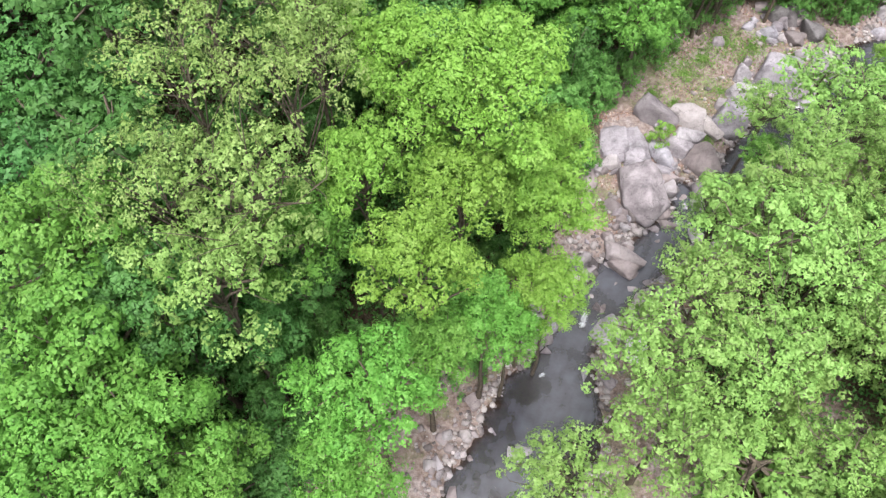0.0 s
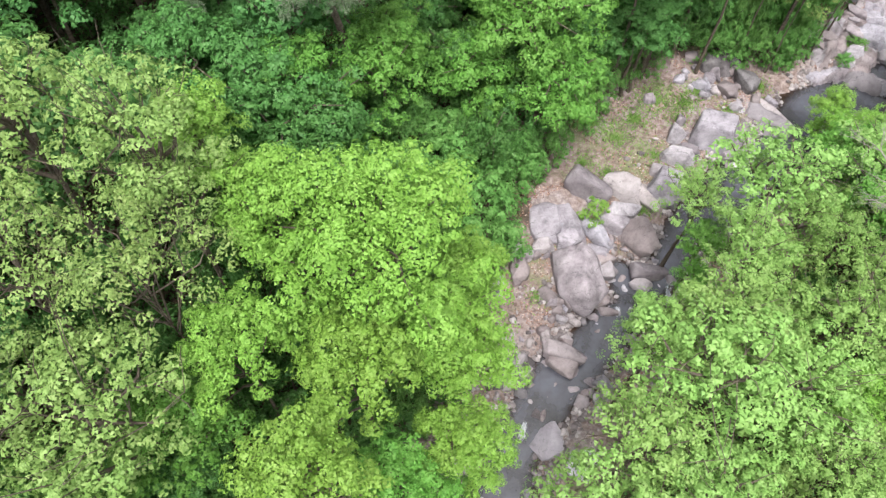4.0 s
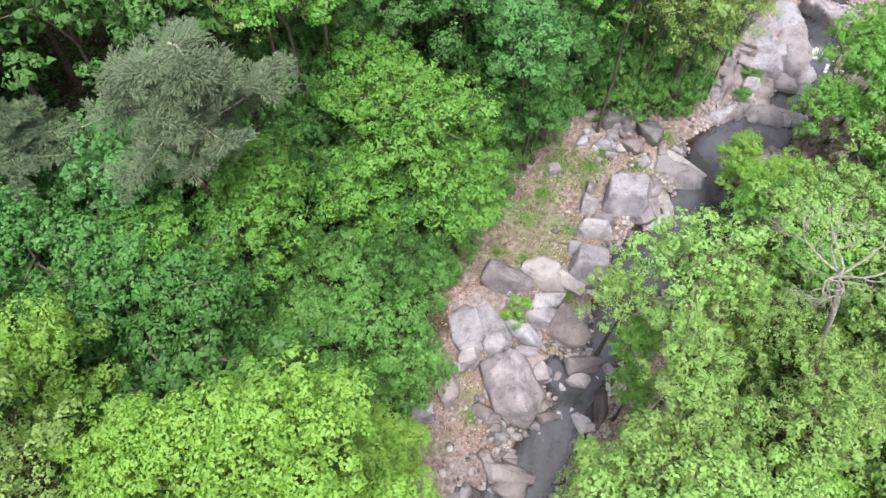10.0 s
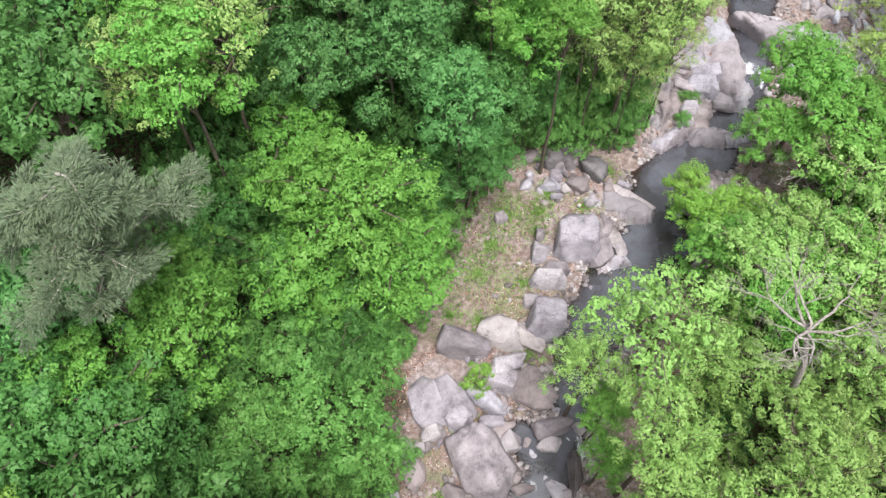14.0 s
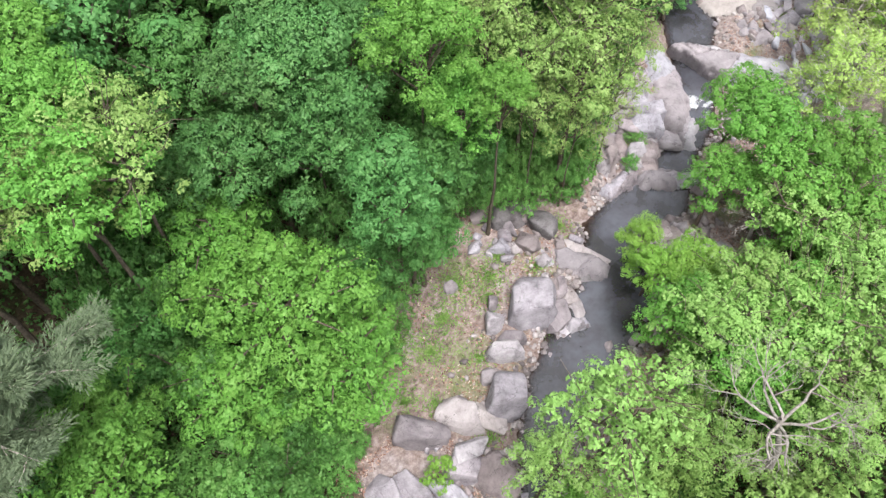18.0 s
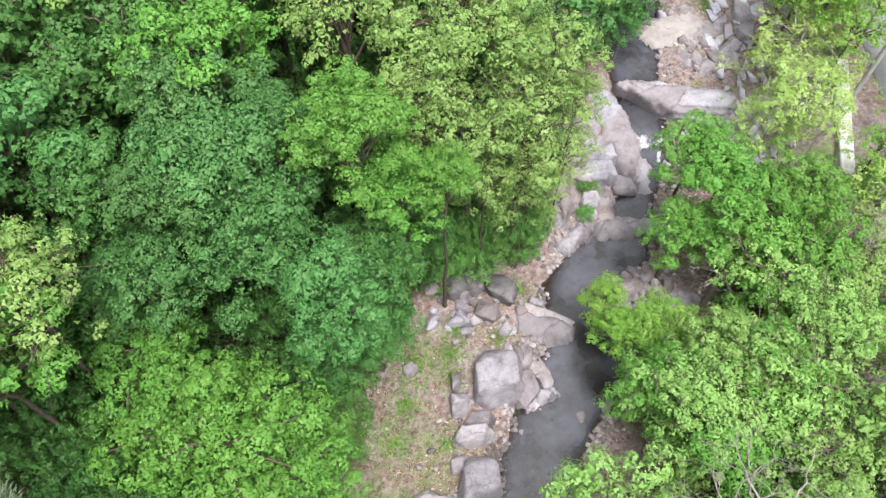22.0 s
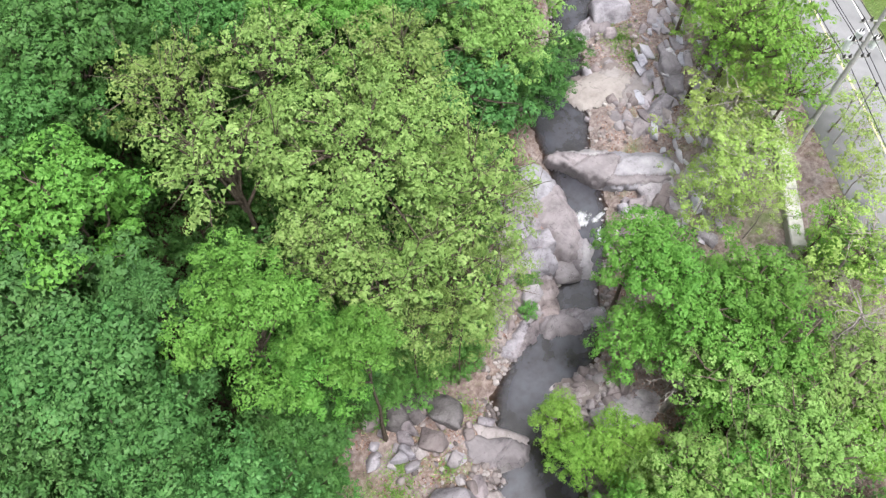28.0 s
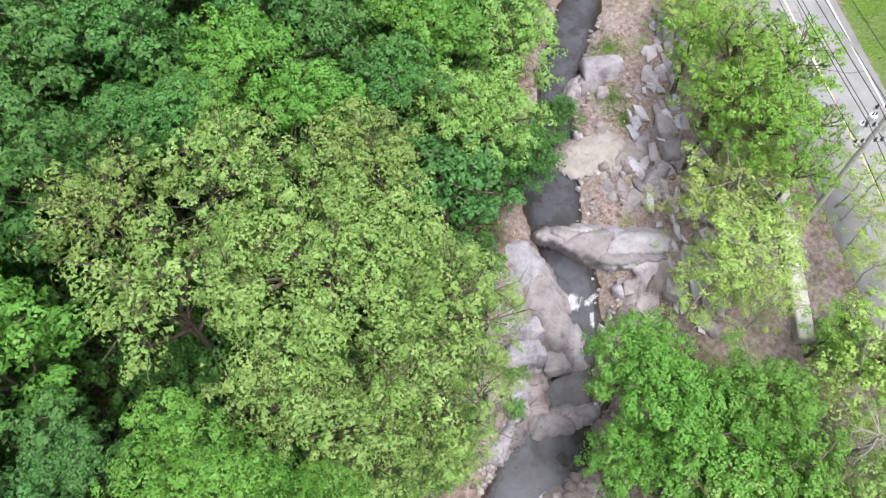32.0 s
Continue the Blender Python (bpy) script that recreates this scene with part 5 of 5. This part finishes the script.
# rubble between the boulders
for cx, cy, rx, ry, count, key in ((14.2, 30.5, 3.4, 4.6, 26, "grey"), (13.0, 25.6, 2.0, 1.8, 26, "tan"), (1.2, 10.5, 2.2, 2.6, 40, "tan"), (9.2, 21.8, 1.9, 2.2, 34, "dark"), (12.4, 22.0, 2.2, 2.4, 30, "grey"), (15.6, 25.6, 2.0, 1.4, 24, "grey"), (27.4, 38.2, 2.0, 1.8, 26, "tan"), (27.4, 44.2, 3.0, 1.8, 24, "grey"), (54.6, 50.8, 2.2, 2.4, 24, "tan"), (6.0, 18.6, 1.6, 1.2, 18, "grey")):
    for n in range(count):
        a, r = rock_rng.uniform(0, 6.283), rock_rng.random() ** 0.5
        x, y = cx + rx * r * math.cos(a), cy + ry * r * math.sin(a)
        size = rock_rng.uniform(0.35, 1.1) if key != "tan" else rock_rng.uniform(0.25, 0.8)
        tone = key if rock_rng.random() < 0.7 else "tan"
        set_rock(STONES[tone], x, y, size, size * rock_rng.uniform(0.6, 1.0), size * rock_rng.uniform(0.4, 0.7), rock_rng.uniform(0, 360), "broken " + ("tan" if tone == "tan" else "grey" if tone == "grey" else "dark wet") + " rock lying among the boulders", "rock", "rubble between the boulders", 0.25, 14)

# gravel: too many to count
count = 15000
u = rock_rng.uniform(1.2, 20.9, count)
k = u.astype(int)
p = STREAM[k] * (1 - u + k)[:, None] + STREAM[k + 1] * (u - k)[:, None]
way = STREAM[k + 1, :2] - STREAM[k, :2]
way /= np.linalg.norm(way, axis=1, keepdims=True)
off = rock_rng.normal(1.2, 4.0, count)
off[9000:] = rock_rng.choice([-1, 1], count - 9000) * (p[9000:, 2] + rock_rng.normal(0.1, 0.5, count - 9000))
x, y = p[:, 0] - way[:, 1] * off, p[:, 1] + way[:, 0] * off
far, side, width, level, flat = along(x, y)
ok = (far - width > -0.5) & ~((x > 41) & (x < 50) & (side > 0) & (far - width < 3.5)) & ((np.arange(count) < 9000) | (x < 35) | (rock_rng.random(count) < 0.3)) & (far - width < flat) & ((x < 47) | (rock_rng.random(count) < 0.45)) & (rock_rng.random(count) < 1.15 - 0.22 * (far - width))
x, y = x[ok], y[ok]
z = land(x, y)
size = 0.05 + 0.20 * rock_rng.random(len(x)) ** 2
shape = np.stack([size * rock_rng.uniform(0.7, 1.3, len(x)), size * rock_rng.uniform(0.7, 1.3, len(x)), size * rock_rng.uniform(0.4, 0.8, len(x))], 1)
v = (SMALL_V[None] + rock_rng.normal(0, 0.12, (len(x), len(SMALL_V), 3))) * shape[:, None] + np.stack([x, y, z + size * 0.2], 1)[:, None]
f = SMALL_F[None] + (np.arange(len(x)) * len(SMALL_V))[:, None, None]
PEBBLE, tree, b = material("pebbles", (0.4, 0.34, 0.3), 0.85, 0.25)
geo = tree.nodes.new("ShaderNodeNewGeometry")
tree.links.new(ramp(tree, geo.outputs["Random Per Island"], [(0.0, (0.10, 0.085, 0.085)), (0.5, (0.23, 0.20, 0.198)), (1.0, (0.40, 0.365, 0.36))]), b.inputs["Base Color"])
tagged(new("gravel", mesh_of("gravel", v.reshape(-1, 3), f.reshape(-1, 3), PEBBLE)), "tan and grey gravel scattered over the banks", "gravel", kind="stuff")

# dry leaves and twigs on the banks
count = 46000
u = rock_rng.uniform(5.5, 21.5, count)
k = u.astype(int)
p = STREAM[k] * (1 - u + k)[:, None] + STREAM[k + 1] * (u - k)[:, None]
way = STREAM[k + 1, :2] - STREAM[k, :2]
way /= np.linalg.norm(way, axis=1, keepdims=True)
off = rock_rng.uniform(-11, 12, count)
x, y = p[:, 0] - way[:, 1] * off, p[:, 1] + way[:, 0] * off
far, side, width, level, flat = along(x, y)
ok = (far - width > 0.7) & (far - width < flat + 3) & (road_at(x, y) < -8.5) & (waves(x, y, 1.6, 4.0) > -0.25)
x, y = x[ok], y[ok]
nrm = ball_points(rock_rng, len(x)) * 0.6 + (0, 0, 1.0)
nrm /= np.linalg.norm(nrm, axis=1, keepdims=True)
v, f = leaf_chips(rock_rng, np.stack([x, y, land(x, y) + 0.03], 1), nrm, 0.16, 0.5)
DRY, tree, b = material("dry_leaves", (0.3, 0.18, 0.12), 0.9, 0.15)
geo = tree.nodes.new("ShaderNodeNewGeometry")
tree.links.new(ramp(tree, geo.outputs["Random Per Island"], [(0.0, (0.09, 0.05, 0.04)), (0.45, (0.25, 0.135, 0.10)), (0.8, (0.38, 0.255, 0.205)), (1.0, (0.50, 0.43, 0.38))]), b.inputs["Base Color"])
tagged(new("leaf_litter", mesh_of("leaf_litter", v, f, DRY)), "dry reddish-brown leaves lying on the banks", "leaf litter", kind="stuff")

# ---- white water ----
for x, y, wide, long, turn, drop in ((45.6, 47.9, 1.9, 1.6, 40, 0.40), (46.6, 47.2, 0.8, 1.5, -5, 0.25), (47.3, 46.6, 0.7, 1.0, -20, 0.15), (45.6, 46.2, 0.6, 1.4, 50, 0.25), (43.6, 45.4, 0.4, 1.6, 50, 0.2), (40.8, 42.4, 0.9, 1.5, 40, 0.35), (41.6, 42.2, 0.5, 1.0, 80, 0.3), (33.4, 38.7, 1.1, 0.8, 30, 0.15), (19.4, 27.1, 0.8, 2.6, 78, 0.45), (18.9, 25.4, 0.5, 1.2, 60, 0.2), (16.0, 26.5, 0.8, 0.8, 60, 0.2), (8.9, 19.6, 0.8, 1.5, 65, 0.3), (6.0, 16.0, 0.6, 0.6, 20, 0.1)):
    far, side, width, level, flat = stream_at(x, y)
    A, B = np.meshgrid(np.linspace(-1, 1, 11), np.linspace(-1, 1, 17))
    fall = drop * (0.5 + 0.5 * np.tanh(3 * B)) + 0.05 * np.cos(1.6 * A) + 0.05 * waves(A, B, 0.25, x)
    rows = np.stack([A * wide * (0.5 + 0.12 * waves(B, A, 0.4, x)), B * long * 0.5, fall], -1).reshape(-1, 3)
    idx = np.arange(A.size).reshape(A.shape)
    faces = np.stack([idx[:-1, :-1], idx[:-1, 1:], idx[1:, 1:], idx[1:, :-1]], -1).reshape(-1, 4)
    me = mesh_of("white_water", rows, faces, FOAM, True)
    layer = me.attributes.new("thick", "FLOAT", "POINT")
    layer.data.foreach_set("value", (0.85 * (1 - A**2) * (1 - np.abs(B) ** 3) - 0.06).astype(np.float32).ravel())
    ob = tagged(new("white_water", me), "white foaming water falling between rocks", "white water", "small falls", kind="structure")
    ob.matrix_basis = pose(x, y, level + 0.03, 0, 0, turn - 90)

# ---- grass ----
tufts, leans = [], []
PATCHES = [(22.2, 43.0, 1.6), (18.6, 39.6, 1.5), (19.2, 33.4, 0.8), (24.4, 42.2, 1.2), (15.8, 37.6, 0.9), (30.6, 43.5, 0.9), (26.0, 36.8, 0.7), (11.0, 27.8, 0.7), (13.2, 30.4, 0.6), (60.0, 57.0, 1.2), (63.5, 60.5, 1.4), (57.5, 51.0, 0.8), (39.0, 46.6, 0.8), (59.0, 55.0, 1.0), (20.4, 41.2, 1.3), (21.0, 37.8, 0.9), (17.2, 41.0, 1.2), (25.6, 43.4, 1.0), (27.6, 41.6, 0.8), (17.4, 36.6, 0.8), (23.6, 40.8, 0.8)]
for x, y, r in PATCHES:
    a, d = more.uniform(0, 6.283, int(420 * r * r)), r * np.abs(more.normal(0, 0.8, int(420 * r * r)))
    tufts.append(np.stack([x + d * np.cos(a), y + d * np.sin(a)], 1))
side_r, side_s = more.uniform(4.1, 16, 9000), more.uniform(-6, 45, 9000)
tufts.append(ROAD_AT + side_s[:, None] * ROAD_WAY + side_r[:, None] * ROAD_SIDE)
tufts = np.concatenate(tufts)
z = land(tufts[:, 0], tufts[:, 1])
nrm = ball_points(more, len(tufts)) * 0.8 + (0, 0, 0.55)
nrm /= np.linalg.norm(nrm, axis=1, keepdims=True)
v, f = leaf_cards(more, np.column_stack([tufts, z + 0.07]), nrm, 0.24, 0.20)
tagged(new("grass", mesh_of("grass", v, f, BLADE)), "tufts of fresh green grass on the banks", "grass", kind="stuff")
for x, y, top, r in ((39.4, 46.9, 1.5, 0.9), (38.0, 45.4, 1.3, 0.8)):
    plant("bush", x, y, top, r)
plant("sapling", 15.5, 32.8, 2.6, 1.0)

for n in range(56):
    p = ROAD_AT + more.uniform(-22, 24) * ROAD_WAY + more.uniform(-9.5, -4.9) * ROAD_SIDE
    off = (p[0] - 52.0) * -0.665 + (p[1] - 36.4) * 0.747
    if -2.2 < off < 1.6 and 50 < p[0] < 62:
        continue
    plant("sparse", float(p[0]), float(p[1]), land_at(float(p[0]), float(p[1])) + more.uniform(2.0, 4.2), more.uniform(1.3, 2.3))

# ---- the road above the bank ----
def strip(name, mat, near, wide, low, high, base, thick, label, category, parent=None):
    """A long slab beside the road's middle line, from low to high metres along it."""
    rows, faces = [], []
    steps = 60
    for n in range(steps + 1):
        s = low + (high - low) * n / steps
        p, q = ROAD_AT + s * ROAD_WAY + near * ROAD_SIDE, ROAD_AT + s * ROAD_WAY + (near + wide) * ROAD_SIDE
        rows += [(*p, base), (*q, base), (*q, base - thick), (*p, base - thick)]
    for n in range(steps):
        for k in range(4):
            faces.append((n * 4 + k, n * 4 + (k + 1) % 4, n * 4 + 4 + (k + 1) % 4, n * 4 + 4 + k))
    faces += [(0, 3, 2, 1), tuple(steps * 4 + k for k in range(4))]
    ob = new(name, mesh_of(name, rows, faces, mat))
    if parent:
        ob.parent = parent
        return tagged(ob, label)
    return tagged(ob, label, category, kind="structure")


road = strip("road", ASPHALT, -4.1, 8.0, -60, 250, ROAD_Z, 0.3, "light grey two-lane asphalt road", "road")
strip("edge_line", PAINT_WHITE, 3.2, 0.14, -60, 250, ROAD_Z + 0.006, 0.004, "worn white edge line", "", road)
strip("centre_line", PAINT_YELLOW, -0.12, 0.14, -60, 250, ROAD_Z + 0.006, 0.004, "worn pale yellow centre line", "", road)


def beam(bm, a, c, wide, high):
    """A box beam with softened edges from a to c."""
    a, c = Vector(a), Vector(c)
    made = bmesh.ops.create_cube(bm, size=1.0)["verts"]
    turn = (c - a).to_track_quat("X", "Z").to_matrix().to_4x4()
    bmesh.ops.transform(bm, verts=made, matrix=Matrix.Translation((a + c) / 2) @ turn @ Matrix.Diagonal(((c - a).length, wide, high, 1)))
    bmesh.ops.bevel(bm, geom=list({e for v in made for e in v.link_edges}), offset=min(wide, high) * 0.08, segments=1, affect="EDGES")


wall = tagged(new("retaining_wall"), "pale concrete retaining wall between stream bank and road", "wall", kind="structure")
a, c = np.array((52.0, 36.4)), np.array((60.2, 43.7))
for n in range(5):
    p, q = a + (c - a) * (n / 5 + 0.002), a + (c - a) * ((n + 1) / 5 - 0.002)
    bm = bmesh.new()
    beam(bm, (*p, 2.9), (*q, 2.9), 0.95, 2.0)
    part("wall_block", bm, CONCRETE, wall)


def cylinder(bm, a, c, r1, r2, sides=12):
    a, c = Vector(a), Vector(c)
    turn = (c - a).to_track_quat("Z", "Y").to_matrix().to_4x4()
    bmesh.ops.create_cone(bm, cap_ends=True, segments=sides, radius1=r1, radius2=r2, depth=(c - a).length, matrix=Matrix.Translation((a + c) / 2) @ turn)


POLE = np.array((58.5, 41.0))
POLE_TOP = 15.5
pole = tagged(new("utility_pole"), "grey concrete utility pole with white transformers by the road", "utility pole")
bm = bmesh.new()
cylinder(bm, (*POLE, ROAD_Z - 0.6), (*POLE, POLE_TOP), 0.20, 0.12, 14)
part("pole", bm, POLE_GREY, pole)
across = np.array((*ROAD_SIDE, 0.0))
ahead_way = np.array((*ROAD_WAY, 0.0))
top = np.array((*POLE, 0.0))
for z, wide in ((14.6, 2.2), (13.2, 1.8), (11.9, 1.6)):
    bm = bmesh.new()
    beam(bm, top + (0, 0, z) - across * wide / 2, top + (0, 0, z) + across * wide / 2, 0.09, 0.09)
    arm = part("crossarm", bm, POLE_GREY, pole, "grey steel crossarm")
    for k in (-0.9, -0.45, 0.45, 0.9):
        bm = bmesh.new()
        at = top + (0, 0, z) + across * wide / 2 * k
        cylinder(bm, at + (0, 0, 0.03), at + (0, 0, 0.30), 0.06, 0.035, 8)
        cylinder(bm, at + (0, 0, 0.10), at + (0, 0, 0.14), 0.10, 0.08, 8)
        part("insulator", bm, PORCELAIN, arm, "dark porcelain insulator")
for k, (ox, oy) in enumerate(((-0.75, 0.25), (0.0, 0.75), (0.75, 0.25))):
    at = top + across * ox + ahead_way * oy + (0, 0, 12.4)
    bm = bmesh.new()
    cylinder(bm, at, at + (0, 0, 0.70), 0.20, 0.20, 16)
    cylinder(bm, at + (0, 0, 0.70), at + (0, 0, 0.76), 0.22, 0.18, 16)
    can = part("transformer", bm, ENAMEL, pole, "white enamelled transformer can")
    for q in (-0.12, 0.12):
        bm = bmesh.new()
        cylinder(bm, at + across * q * 0.7 + (0, 0, 0.75), at + across * q * 0.7 + (0, 0, 0.95), 0.05, 0.03, 8)
        part("bushing", bm, PORCELAIN, can, "dark bushing")

post = tagged(new("roadside_post"), "slim grey steel post at the road's edge", "post")
POST = np.array((60.9, 39.5))
bm = bmesh.new()
cylinder(bm, (*POST, ROAD_Z - 0.5), (*POST, 9.1), 0.06, 0.05, 10)
part("shaft", bm, POLE_GREY, post)
bm = bmesh.new()
cylinder(bm, (*POST, 9.05), (*POST, 9.3), 0.09, 0.07, 10)
part("cap", bm, PORCELAIN, post, "dark cap")

for z, off in ((14.9, -1.0), (14.9, 1.0), (13.5, -0.8), (13.5, 0.8), (12.1, 0.7), (11.0, 0.2)):
    start = top + across * off + (0, 0, z)
    for way in (1, -1):
        path = []
        for n in range(25):
            u = n / 24
            p = start + ahead_way * way * 46 * u
            path.append(((p[0], p[1], p[2] - 3.2 * u * (1 - u)), 0.022))
        v, f = tubes([path], 5)
        tagged(new("cable", mesh_of("cable", v, f, WIRE, True)), "thin black overhead cable slung along the road", "cable", "overhead cables")

# ---- the wooded slopes beyond ----
far_rng = np.random.default_rng(77)
pts = []
for n in range(3000):
    x, y = far_rng.uniform(-85, 135), far_rng.uniform(-60, 150)
    near_stream, side, width, level, flat = stream_at(x, y)
    r = road_at(x, y)
    inner = (near_stream < 44 and side > 0 and y - x < 62 and -6 < y < 106 and x > -42) or (near_stream < 27 and side < 0 and -6 < y < 106) or (-12 < r < 22)
    if inner or near_stream < width + flat + 4 or any(math.hypot(x - a, y - c) < 4.6 for a, c, z, q in pts[-140:]):
        continue
    pts.append((x, y, land_at(x, y), far_rng.uniform(3.6, 5.2)))
rows = []
for x, y, z, size in pts:
    count = 130
    d = ball_points(far_rng, count)
    d[:, 2] = np.abs(d[:, 2]) * 1.2 - 0.2
    bump = 1 + 0.18 * np.sin(5 * d[:, 0] + x) * np.cos(5 * d[:, 1] + y)
    c = np.array((x, y, z + far_rng.uniform(7, 10)))
    p = c + d * (size, size, size * 0.9) * bump[:, None]
    nrm = d + far_rng.normal(0, 0.35, d.shape)
    nrm /= np.linalg.norm(nrm, axis=1, keepdims=True)
    v, f = leaf_chips(far_rng, p, nrm, 1.5, 0.9)
    rows.append(v)
rows = np.concatenate(rows)
tagged(new("far_woods", mesh_of("far_woods", rows, np.arange(len(rows)).reshape(-1, 3), LEAF["green"])), "green woods covering the slopes beyond", "woods", kind="stuff")

# kinds that found no place
for name, made in KINDS.items():
    for n, ob in enumerate(made):
        if (name, n) not in USED:
            for o in (*ob.children_recursive, ob):
                bpy.data.objects.remove(o)
